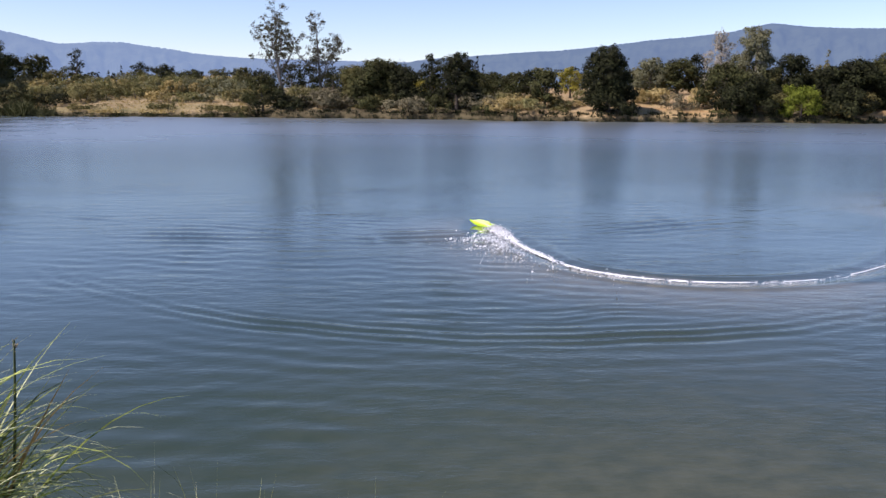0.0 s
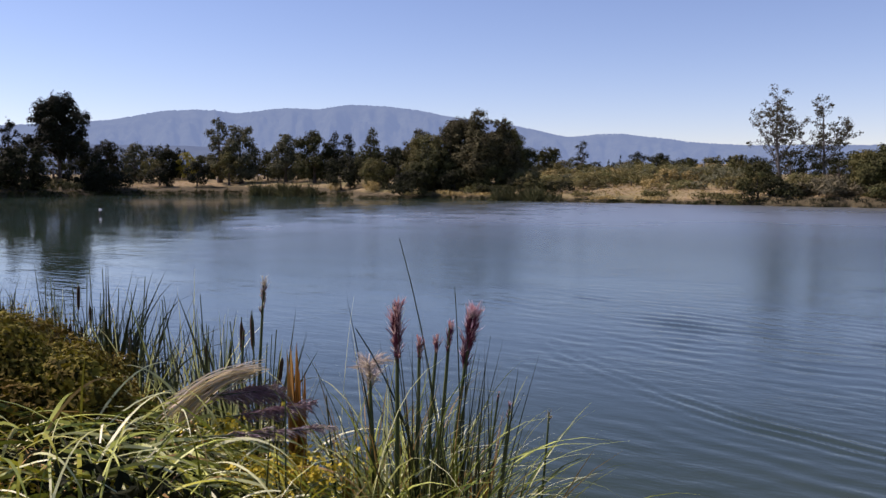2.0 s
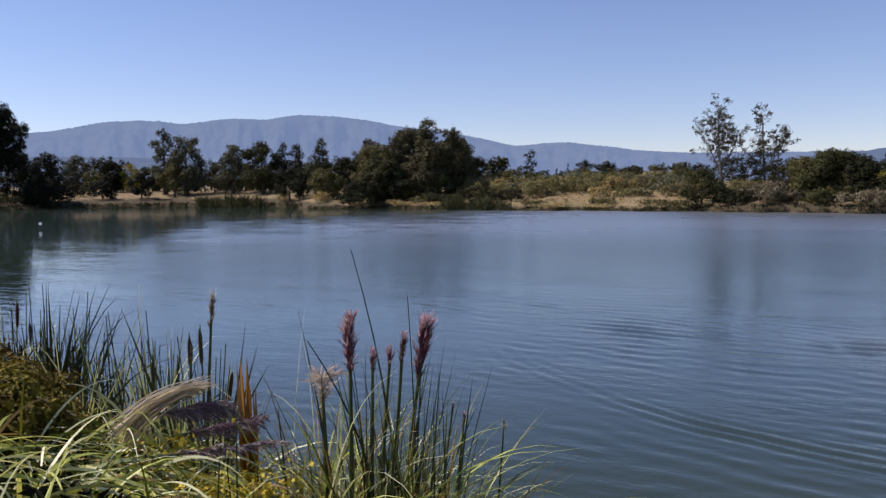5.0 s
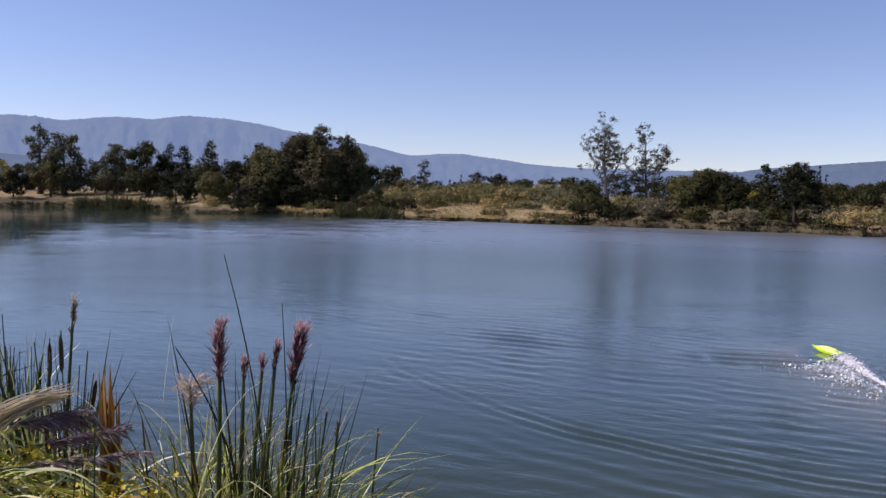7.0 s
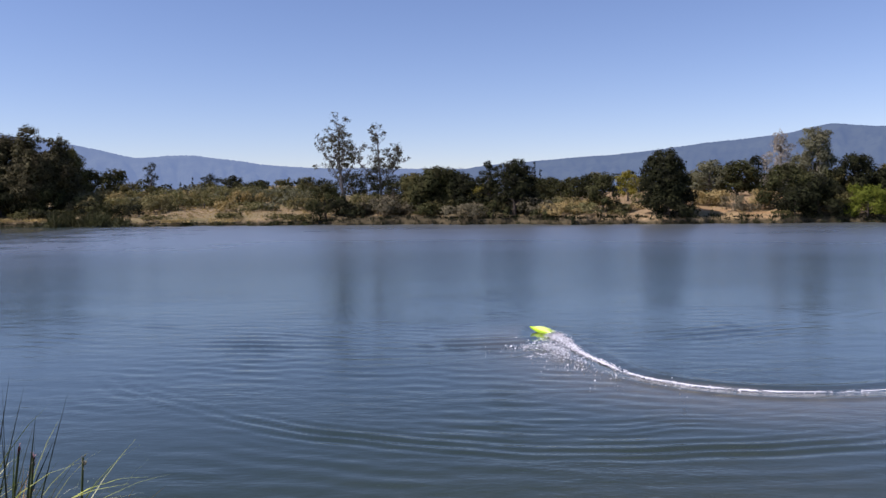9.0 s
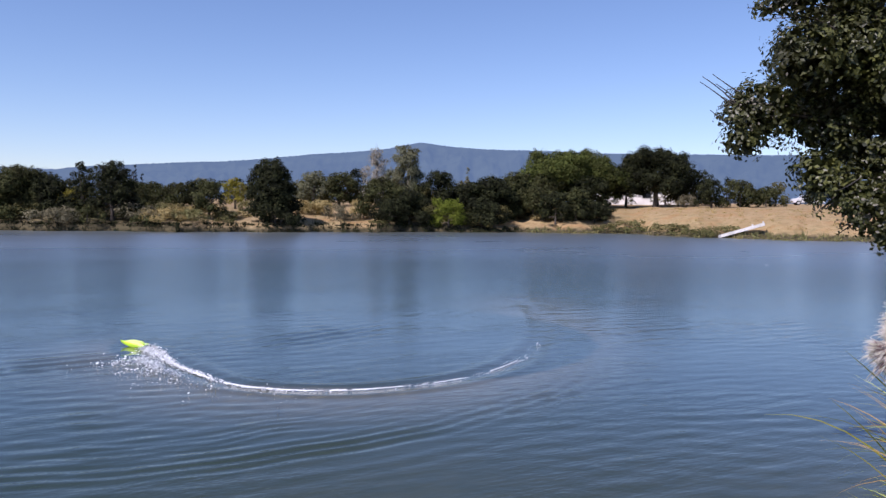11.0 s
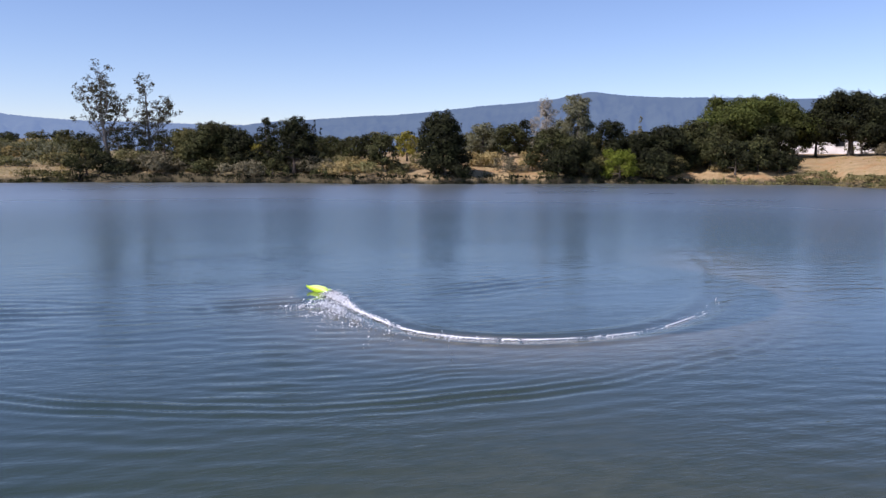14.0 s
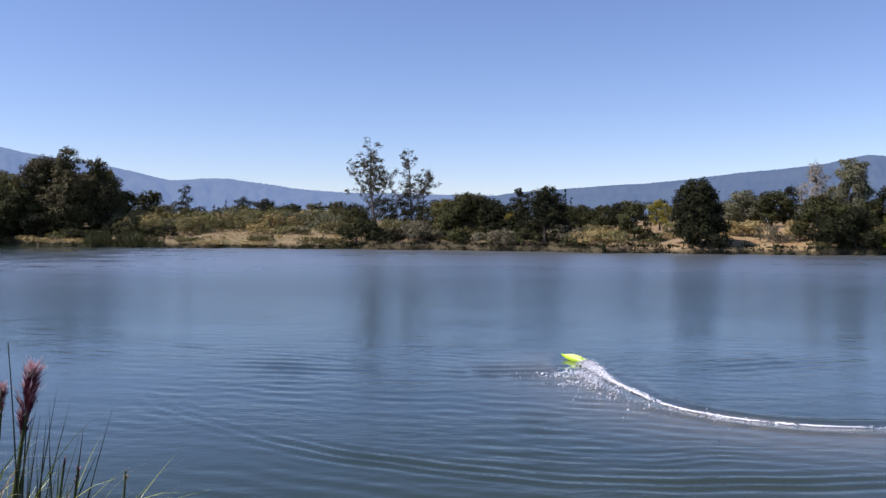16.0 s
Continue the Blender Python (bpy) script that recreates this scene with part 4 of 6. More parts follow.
stand(8.7, 93.7, 2.0, 1.2, OAK_DARK, "bush", "dark shrub at the water's edge", "shrub", "bush", lobes=8, size=0.22, per=28)
stand(5.4, 95.5, 3.6, 2.2, SCRUB, "bush", "dry olive shrub between the sycamores", "shrub", "bush", lobes=10, size=0.22, per=28)
stand(3.9, 95.0, 3.2, 2.0, DRYGREY, "bush", "grey leafless shrub on the bank", "shrub", "bush", lobes=10, size=0.20, per=26, gap=0.5)
stand(2.6, 93.6, 2.2, 1.6, DRYGREY, "bush", "grey leafless shrub on the bank", "shrub", "bush", lobes=9, size=0.20, per=26, gap=0.5)
# the oaks of the north shore
stand(0.2, 95, 6.4, 3.9, OAK, "round", "broad oak with a browned crown", "oak_tree", lobes=20, size=0.23, per=30)
stand(1.9, 95.5, 5.9, 2.6, OLIVE, "round", "oak with browned olive foliage", "oak_tree", lobes=14, size=0.23, per=30)
stand(-1.5, 93, 5.6, 2.4, OAK_DARK, "round", "dark oak on the bank", "oak_tree", lobes=14, size=0.23, per=30)
stand(-3.3, 90.5, 7.0, 1.6, OAK_DARK, "tall", "dark oak with a narrow top", "oak_tree", lobes=13, size=0.23, per=30)
stand(-5.1, 89, 6.9, 2.5, OAK_DARK, "round", "dark rounded oak on the bank", "oak_tree", lobes=18, size=0.23, per=30)
stand(-6.2, 96, 5.4, 2.2, OAK, "round", "green oak behind the bank", "oak_tree", lobes=12, size=0.25, per=26)
stand(-2.6, 100, 4.6, 2.4, YELLOW, "bush", "yellow-green bush in the sun", "bush", "bush", lobes=9, size=0.24, per=24)
stand(-6.5, 129, 8.7, 0.6, PINE, "cone", "narrow dark cypress spire", "cypress_tree", lobes=12, size=0.3, per=18)
stand(-6.9, 129, 7.4, 0.5, PINE, "cone", "narrow dark cypress spire", "cypress_tree", lobes=9, size=0.3, per=18)
stand(-7.6, 104, 5.4, 2.2, OAK, "round", "grey-green tree behind the bank", lobes=11, size=0.25, per=24)
stand(-9.2, 104, 5.3, 2.4, OAK, "round", "grey-green tree behind the bank", lobes=11, size=0.25, per=24)
stand(-10.2, 98, 5.6, 1.9, OAK_DARK, "round", "dark tree behind the bank", lobes=11, size=0.25, per=24)
stand(-11.2, 88, 5.4, 1.9, OAK, "round", "oak leaning over the bank", "oak_tree", lobes=13, size=0.23, per=30)
stand(-12.9, 100, 5.9, 1.7, YELLOW, "round", "yellow-green tree in full sun", lobes=10, size=0.25, per=24)
stand(-15.4, 84.9, 7.3, 2.75, OAK_DARK, "round", "large dark oak at the water's edge", "oak_tree", lobes=24, size=0.23, per=32)
stand(-15.6, 84.4, 4.2, 2.6, OAK_DARK, "bush", "dark foliage down to the water", "shrub", "bush", lobes=12, size=0.23, per=30)
stand(-18.2, 109, 7.3, 2.7, GREY, "round", "grey-green willow behind the bank", "willow_tree", lobes=13, size=0.27, per=22)
stand(-20.0, 109, 7.2, 2.8, OAK, "round", "grey-green oak behind the bank", "oak_tree", lobes=13, size=0.27, per=22)
stand(-21.2, 113, 8.0, 1.8, OAK_DARK, "round", "dark tree behind the willows", lobes=10, size=0.27, per=22)
stand(-22.6, 103, 10.4, 2.1, PALE_TWIG, "tall", "pale thinning poplar with bare twigs", "poplar_tree", lobes=22, size=0.20, per=20, gap=0.75, bark=BARK_PALE)
stand(-24.8, 99, 10.3, 2.5, GREY, "tall", "grey-leaved poplar with a ragged crown", "poplar_tree", lobes=22, size=0.23, per=34, gap=0.2, bark=BARK_PALE)
stand(-23.6, 101, 7.6, 1.9, GREY, "tall", "grey-leaved poplar with a ragged crown", "poplar_tree", lobes=11, size=0.23, per=26, gap=0.4, bark=BARK_PALE)
stand(-23.0, 90, 5.9, 2.6, OAK, "round", "oak over the water's edge", "oak_tree", lobes=16, size=0.23, per=30)
stand(-24.9, 88.5, 4.6, 2.6, OAK_DARK, "bush", "dark shrub over the water's edge", "shrub", "bush", lobes=13, size=0.23, per=30)
stand(-23.5, 87.2, 3.6, 2.4, OAK_DARK, "bush", "dark shrub over the water's edge", "shrub", "bush", lobes=12, size=0.23, per=30)
stand(-26.9, 96, 7.1, 2.5, OAK_DARK, "round", "dark oak behind the shore", "oak_tree", lobes=16, size=0.24, per=28)
stand(-27.7, 88.6, 3.7, 2.1, BRIGHT, "bush", "bright green bush in full sun", "bush", "bush", lobes=14, size=0.2, per=34)
stand(-29.4, 93, 5.6, 2.4, OAK_DARK, "round", "dark oak beside the bright bush", "oak_tree", lobes=14, size=0.24, per=28)
stand(-30.8, 94, 6.3, 3.0, OAK_DARK, "round", "dark oak beside the water", "oak_tree", lobes=18, size=0.24, per=28)
stand(-30.2, 90.8, 3.4, 2.8, OAK_DARK, "bush", "dark foliage over the water", "shrub", "bush", lobes=12, size=0.24, per=28)
stand(-32.4, 98, 7.0, 3.0, OAK, "round", "oak beside the water", "oak_tree", lobes=16, size=0.24, per=26)
stand(-29.0, 118, 8.6, 1.0, GREY, "cone", "pale conifer behind the oaks", "conifer", lobes=9, size=0.28, per=20)
stand(-36.2, 109, 10.3, 6.2, ROUND, "umbrella", "large round-headed green tree", "shade_tree", lobes=30, size=0.27, per=22, gap=0.12, trunk=0.35)
stand(-34.6, 106, 7.4, 3.0, OAK, "round", "green tree under the round crown", lobes=13, size=0.26, per=24)
stand(-37.4, 105, 7.0, 3.0, OAK_DARK, "round", "dark tree under the round crown", lobes=13, size=0.26, per=24)
stand(-33.6, 95.5, 5.2, 2.6, OAK, "round", "dark green oak on the bank", "oak_tree", lobes=15, size=0.24, per=26)
stand(-35.2, 93.0, 4.7, 2.3, OAK_DARK, "bush", "dark shrub down to the water", "shrub", "bush", lobes=13, size=0.23, per=28)
stand(-36.6, 93.4, 5.0, 2.5, OAK, "bush", "dark green shrub down to the water", "shrub", "bush", lobes=13, size=0.23, per=28)
stand(-37.9, 94.0, 3.6, 1.9, OAK_DARK, "bush", "dark shrub at the clay bank's edge", "shrub", "bush", lobes=11, size=0.23, per=28)
stand(-36.8, 94.6, 4.2, 2.5, OAK_DARK, "bush", "dark shrub at the foot of the bank", "shrub", "bush", lobes=13, size=0.23, per=28)
stand(-38.4, 97, 3.0, 1.8, OAK_DARK, "bush", "dark shrub at the foot of the bank", "shrub", "bush", lobes=10, size=0.23, per=28)
stand(-42.0, 109, 10.6, 5.2, OAK_DARK, "umbrella", "dark spreading oak above the bank", "oak_tree", lobes=26, size=0.27, per=22, gap=0.15, trunk=0.35)
stand(-40.0, 111, 8.2, 2.6, OAK_DARK, "umbrella", "dark oak above the bank", "oak_tree", lobes=14, size=0.27, per=22)
stand(-44.4, 112, 8.0, 2.4, OAK_DARK, "round", "dark tree above the bank", lobes=12, size=0.27, per=22)
stand(-44.0, 105, 4.6, 1.5, DRYGREY, "bush", "grey leafless bush above the bank", "bush", "bush", lobes=9, size=0.22, per=24, gap=0.5)
stand(-45.6, 103, 6.6, 1.9, OAK_DARK, "bush", "dark bush above the bank", "bush", "bush", lobes=11, size=0.25, per=24)
stand(-47.4, 103, 6.4, 2.4, OAK, "bush", "dark green bush above the bank", "bush", "bush", lobes=12, size=0.25, per=24)
stand(-49.0, 106, 5.6, 2.2, OAK, "bush", "dark green bush above the bank", "bush", "bush", lobes=10, size=0.25, per=24)
stand(-53.0, 118, 8.0, 3.6, OAK_DARK, "round", "dark tree beyond the cars", lobes=14, size=0.3, per=18)
stand(-57.0, 112, 9.0, 4.2, OAK_DARK, "round", "dark tree beyond the bank", lobes=14, size=0.3, per=18)
stand(-62.0, 104, 9.5, 5.0, OAK_DARK, "round", "dark tree beyond the bank", lobes=16, size=0.3, per=18)

def understory(lo, hi, n, near, far_off, h0, h1, leaves, seed, word, size=0.24, per=22):
    """Bushes that fill the ground between the trees."""
    r = np.random.default_rng(seed)
    for k in range(n):
        az = lo + (hi - lo) * (k + r.uniform(0, 1)) / n
        D = float(shores(az)[0]) + r.uniform(near, far_off)
        x, y = polar(az, D)
        leaf, colour = leaves[int(r.integers(0, len(leaves)))]
        tree("understory_bush", (x, y, ground_z(x, y) - 0.05), r.uniform(h0, h1), r.uniform(1.4, 2.6), leaf, "bush", colour + word, "bush", "understory", seed * 50 + k, lobes=7, size=size * 1.08, per=per * 0.72, gap=0.3)


GREENS = ((OAK, "dark green"), (OAK_DARK, "very dark green"), (OLIVE, "olive"))
understory(-1, 10, 16, 20, 45, 2.8, 4.8, GREENS, 36, " bush behind the sycamores")
understory(-33, -24, 10, 12, 24, 2.6, 4.6, GREENS, 21, " bush under the shore oaks")
understory(-24, -9, 16, 20, 34, 2.4, 3.8, GREENS + ((SCRUB, "yellow-olive"),), 22, " bush behind the sandy bank")
understory(-9, 3, 12, 8, 22, 2.2, 3.8, GREENS, 23, " bush between the bank oaks")
understory(-8, 6.5, 26, 1.2, 7.5, 0.8, 1.9, GREENS + ((DRYGREY, "dry grey"), (DRYGREY, "leafless grey")), 27, " brush on the shaded bank")
understory(-33, -24, 14, 1.0, 8, 0.9, 2.4, GREENS, 28, " brush on the oak shore")
understory(-13, -8, 6, 2.0, 8, 0.6, 1.4, ((DRY, "straw-dry"), (SCRUB, "yellow-olive")), 29, " brush on the sandy bank")
understory(21, 33, 16, 2.0, 9, 0.8, 2.2, GREENS, 30, " brush along the bend of the shore")
understory(-50, -33, 14, 24, 40, 2.2, 4.2, GREENS, 24, " bush behind the clay bank")
understory(31, 38, 12, 22, 40, 4.5, 7.5, ((OAK, "dark green"), (OAK_DARK, "very dark green")), 37, " thicket behind the conifers", 0.34, 12)
understory(33, 60, 34, 26, 42, 3.0, 5.5, GREENS, 25, " bush behind the western bank", 0.34, 12)
understory(33, 62, 40, 30, 50, 4.5, 7.5, ((OAK, "dark green"), (OAK_DARK, "very dark green")), 33, " thicket behind the western bank", 0.4, 10)
understory(50, 62, 12, 4, 16, 1.2, 3.2, ((OAK_DARK, "very dark green"), (DRYGREY, "dry grey"), (PINE, "blackish green")), 34, " brush on the western slope", 0.32, 13)
understory(52.5, 62, 16, 2.5, 13, 0.6, 1.6, GREENS + ((SCRUB, "yellow-olive"), (DRYGREY, "dry grey")), 38, " brush on the western bank", 0.28, 16)
understory(-47, -38, 7, 0.4, 2.0, 0.45, 0.9, ((OLIVE, "olive"), (SCRUB, "yellow-olive")), 39, " mound at the foot of the clay bank")
understory(-34, -24, 12, 6, 16, 2.8, 5.0, GREENS, 40, " bush filling the oak shore")
understory(9, 33, 12, 0.8, 3.0, 0.3, 0.7, ((DRY, "straw-dry"), (SCRUB, "yellow-olive"), (OLIVE, "olive")), 35, " tuft on the dry shore")
understory(8, 24, 22, 40, 70, 2.4, 4.2, GREENS, 26, " bush at the field's far end", 0.34, 12)

# dry brush on the north bank
for az, D, top, R, leaf, word in ((-8.3, 86, 2.3, 2.3, DRY, "pale straw-dry reed clump on the bank"), (-9.4, 85.5, 1.6, 1.3, DRY, "pale straw-dry reed clump on the bank"), (-17.4, 93, 3.4, 1.9, DRY, "straw-yellow brush in the sun"), (-18.2, 95, 3.2, 1.6, SCRUB, "yellowing brush in the sun"),
                                  (-18.9, 93, 3.4, 1.8, DRY, "straw-yellow brush in the sun"), (-19.8, 88, 2.9, 1.5, DRYGREY, "grey dry bush on the slope"), (-21.7, 91, 3.5, 1.8, DRY, "straw-yellow bush on the slope"),
                                  (-20.9, 89, 1.9, 1.2, DRYGREY, "low grey bush on the slope"), (-13.6, 93, 3.2, 1.2, SCRUB, "olive-yellow bush on the slope"), (-34.2, 94.5, 2.0, 1.3, DRY, "dry brush at the water's edge"),
                                  (-33.6, 97, 3.6, 1.7, DRY, "dry brush under the oaks"), (-6.9, 92, 2.8, 1.2, SCRUB, "dry yellow brush under the oaks"), (-3.9, 93, 2.2, 1.4, DRYGREY, "grey brush on the bank"),
                                  (-0.4, 91.5, 1.6, 1.3, DRYGREY, "grey brush at the water's edge"), (1.3, 92.0, 1.5, 1.4, OLIVE, "olive brush at the water's edge"), (-22.8, 86.2, 1.2, 1.2, OLIVE, "olive brush at the water's edge"),
                                  (-12.2, 85.4, 1.4, 1.2, OLIVE, "olive brush at the water's edge"), (34.5, 122.5, 2.6, 1.6, DRY, "rust-dry bush on the bank"), (37.0, 131, 2.4, 1.3, DRY, "rust-dry bush on the bank")):
    stand(az, D, top, R, leaf, "bush", word, "brush", "bush", lobes=9, size=0.2, per=28, gap=0.35)


# ---- reeds and grass along the waterline ----
def ribbons(base, direction, length, width, droop, r, seg=4, twist=0.4):
    """Tapered curved blades: arrays of feet, first directions, lengths; verts and quads."""
    n = len(base)
    d = direction / (np.linalg.norm(direction, axis=1, keepdims=True) + 1e-9)
    side = np.cross(d, r.normal(size=(n, 3)) * [1, 1, twist])
    side /= np.linalg.norm(side, axis=1, keepdims=True) + 1e-9
    rows, p = [], base.copy()
    for k in range(seg + 1):
        u = k / seg
        w = width * (1 - u) ** 0.7 * (0.55 + 0.9 * min(u * 4, 1) * 0.5) + width * 0.03
        rows.append(np.stack([p - side * w[:, None] * 0.5, p + side * w[:, None] * 0.5], 1))
        d = d + np.array([0, 0, -1.0]) * (droop / seg)[:, None] * (0.5 + u)
        d /= np.linalg.norm(d, axis=1, keepdims=True)
        p = p + d * (length / seg)[:, None]
    v = np.stack(rows, 1).reshape(-1, 3)
    o = np.arange(n)[:, None, None] * (seg + 1) * 2
    k = np.arange(seg)[None, :, None] * 2
    f = (o + k + np.array([0, 1, 3, 2])[None, None]).reshape(-1, 4)
    return v, f


def bank_tufts(name, lo, hi, n, leaf, label, height, seed, off=(-0.4, 1.0), width=0.05):
    """Tufted sedge along a stretch of the far shore."""
    r = np.random.default_rng(seed)
    az = r.uniform(lo, hi, n)
    az = az + 0.35 * np.sin(az * 13)
    far, _ = shores(az)
    D = far + r.uniform(off[0], off[1], n)
    z = np.maximum(land(az, D), -0.05)
    c = np.stack([-D * np.sin(np.radians(az)), D * np.cos(np.radians(az)), z], -1)
    b = np.repeat(c, 7, 0) + r.normal(0, 0.16, (n * 7, 3)) * [1, 1, 0]
    dirs = r.normal(0, 0.35, (len(b), 3)) + [0, 0, 1]
    clump = np.clip(0.55 + 0.5 * np.sin(np.repeat(az, 7) * 5.0) * np.sin(np.repeat(az, 7) * 1.7 + 1) + 0.25 * np.sin(np.repeat(az, 7) * 17), 0.25, 1.2)
    v, f = ribbons(b, dirs, height * clump * r.uniform(0.5, 1.2, len(b)), np.full(len(b), width * 2), r.uniform(0.2, 1.0, len(b)), r, 3)
    tagged(new(name, mesh_of(name, v, f, leaf)), label, "grass", kind="stuff")


bank_tufts("shore_sedge", -60, -33, 420, SCRUB, "olive sedge tufts along the waterline", 0.55, 51)
bank_tufts("shore_sedge", -33, 9, 1100, OAK_DARK, "dark sedge tufts along the waterline", 0.5, 52)
bank_tufts("shore_sedge", 9, 36, 1000, OAK, "dark olive sedge along the waterline", 0.42, 53, (-0.5, 0.6))
bank_tufts("shore_sedge", 36, 62, 1200, OAK, "dark olive sedge along the waterline", 0.7, 54, (-0.6, 1.6))
bank_tufts("reed_bed", 38.6, 42.6, 500, REED, "green reed bed standing in the water", 2.6, 55, (-2.0, 0.6), 0.08)
bank_tufts("reed_bed", 21.6, 26.0, 600, REED, "green reed bed standing in the water", 1.9, 56, (-2.0, 0.8), 0.07)
bank_tufts("dry_bank_grass", -60, -33, 800, DRY, "straw-dry grass on the clay bank", 0.16, 57, (1.5, 18))
bank_tufts("dry_bank_grass", 8, 30, 1500, DRY, "straw-dry grass on the bank", 0.28, 58, (0.8, 20))
bank_tufts("dry_bank_grass", 30, 62, 900, DRY, "straw-dry grass on the bank", 0.22, 59, (1.0, 26))
bank_tufts("dry_bank_grass", -33, 8, 600, DRY, "straw-dry grass on the bank", 0.18, 60, (1.0, 14))


# ---- plants on the near bank: pampas grass, cattails, weeds ----
def spread(n, cx, cy, rx, ry, r):
    a, q = r.uniform(0, 2 * np.pi, n), np.sqrt(r.random(n))
    x, y = cx + rx * q * np.cos(a), cy + ry * q * np.sin(a)
    z = land(np.degrees(np.arctan2(-x, y)), np.hypot(x, y))
    return np.stack([x, y, np.maximum(z, -0.05)], -1)


def tussock(n, cx, cy, rx, ry, lengths, widths, lean, droop, r, seg=7, stray=0.28):
    """Arching blades from one tussock, leaning away from its middle."""
    b = spread(n, cx, cy, rx, ry, r)
    out = (b - [cx, cy, 0]) * [1 / rx, 1 / ry, 0]
    d = out * lean + r.normal(0, stray, (n, 3)) * [1, 1, 0.2] + [0, 0, 1]
    return ribbons(b, d, r.uniform(*lengths, n), r.uniform(*widths, n), r.uniform(*droop, n), r, seg)


def plume(top, at, tip, length, radius, hairs, leaf, seed, label, fullness=1.0, one_side=None, thick=0.0155, elbow=None, fringe=None):
    """One plume on its stalk: the stalk runs from at to the plume's foot, hairs cover the last length up to tip."""
    r = np.random.default_rng(seed)
    at, tip = np.array(at, float), np.array(tip, float)
    s = np.linspace(0, 1, 12)[:, None]
    bend = np.array([r.normal(0, 0.04), r.normal(0, 0.04), 0])
    axis = at + (tip - at) * s + bend * (s - s**2) * 2
    total = np.linalg.norm(tip - at)
    if elbow is not None:
        # rises stiffly to the plume's foot, then nods over
        k0 = 1 - length / (length + np.linalg.norm(elbow - at))
        ctrl = 2 * elbow - 0.5 * (at + tip)
        axis = (1 - s) ** 2 * at + 2 * s * (1 - s) * ctrl + s**2 * tip
    else:
        k0 = 1 - length / total
    v, f = tube(axis, thick * (1 - 0.55 * s[:, 0]), 6)
    stalk = piece("stalk", mesh_of("stalk", v, f, STEM, True), top)
    # side branches, each with its own hairs
    nb = max(12, hairs // 16)
    along = (tip - at) / total if elbow is None else (tip - elbow) / np.linalg.norm(tip - elbow)
    q = np.sort(r.random(nb)) ** 0.9
    u = k0 + (1 - k0) * q
    root = np.stack([np.interp(u, s[:, 0], axis[:, i]) for i in range(3)], -1)
    prof = np.sin(np.pi * np.clip(q * 0.80 + 0.14, 0, 1)) ** 0.8
    out = r.normal(size=(nb, 3))
    out -= (out @ along)[:, None] * along
    out /= np.linalg.norm(out, axis=1, keepdims=True)
    if one_side is not None:
        out = (out if elbow is None else 0.45 * out) + np.array(one_side) * 0.9
    rise = (0.7, 1.3) if elbow is None else (0.0, 0.6)
    bd = along * r.uniform(*rise, (nb, 1)) + out * fullness * r.uniform(0.35, 1.0, (nb, 1))
    bd /= np.linalg.norm(bd, axis=1, keepdims=True)
    bl = radius * (0.45 + prof) * r.uniform(0.7, 1.3, nb)
    k = r.integers(0, nb, hairs)
    t = r.random(hairs)
    c = root[k] + bd[k] * (bl[k] * t)[:, None] + np.array([0, 0, -1.0]) * (bl[k] * t**2 * 0.35 * fullness)[:, None]
    d = bd[k] + r.normal(0, 0.17 if elbow is None else 0.16, (hairs, 3)) + np.array([0, 0, -0.9]) * (t * fullness)[:, None]
    v, f = ribbons(c, d, bl[k] * r.uniform(0.25, 0.6, hairs), np.full(hairs, 0.0045 if radius < 0.11 or elbow is not None else 0.006), r.uniform(0.1, 0.9, hairs) * fullness, r, 3)
    if fringe is not None:
        # hair tips stand out paler than the heart of the plume
        outer = np.repeat((t > 0.78) | (q[k] > 0.90), 3)
        piece("fringe", mesh_of("fringe", v, f[outer], fringe), stalk, "pale silky hair tips")
        f = f[~outer]
    piece("plume", mesh_of("plume", v, f, leaf), stalk, label)
    return stalk


def nearest(x, y, lift=0.0):
    return (x, y, max(ground_z(x, y), -0.05) + lift)


# the flowering clump by the water
rp = np.random.default_rng(77)
CX, CY = -2.15, 3.95
clump = thing("pampas_grass", nearest(CX, CY), "green pampas grass clump with young pink plumes", "grass plant", "pampas grass")


def local(v):
    return v - np.array(clump.location)


v, f = join(tussock(380, CX - 0.10, CY, 0.34, 0.34, (1.0, 1.5), (0.012, 0.024), 0.2, (0.8, 3.4), rp, 10, 0.36), tussock(230, CX + 0.02, CY - 0.05, 0.30, 0.30, (0.65, 1.05), (0.012, 0.024), 0.30, (1.6, 3.8), rp, 10, 0.4), tussock(330, CX - 0.32, CY - 0.2, 0.4, 0.35, (0.7, 1.2), (0.012, 0.026), 0.35, (1.4, 3.6), rp, 10, 0.4))
piece("blades", mesh_of("blades", local(v), f, BLADE), clump, "long arching green blades")
v, f = join(tussock(210, CX - 0.08, CY - 0.05, 0.36, 0.36, (0.95, 1.45), (0.009, 0.019), 0.3, (1.6, 3.8), rp, 10, 0.4), tussock(130, CX + 0.06, CY - 0.05, 0.34, 0.34, (0.75, 1.15), (0.011, 0.022), 0.4, (1.8, 3.8), rp, 10, 0.4), tussock(150, CX - 0.35, CY - 0.25, 0.4, 0.35, (0.6, 1.1), (0.010, 0.020), 1.0, (1.4, 3.2), rp, 9))
piece("blades", mesh_of("blades", local(v), f, BLADE_PALE), clump, "pale arching blades, sun glare in their colour")
v, f = join(tussock(110, CX - 0.15, CY - 0.05, 0.4, 0.3, (0.9, 1.3), (0.012, 0.024), 0.25, (0.3, 1.6), rp))
piece("blades", mesh_of("blades", local(v), f, BLADE_DEAD), clump, "dry rust-coloured blades")
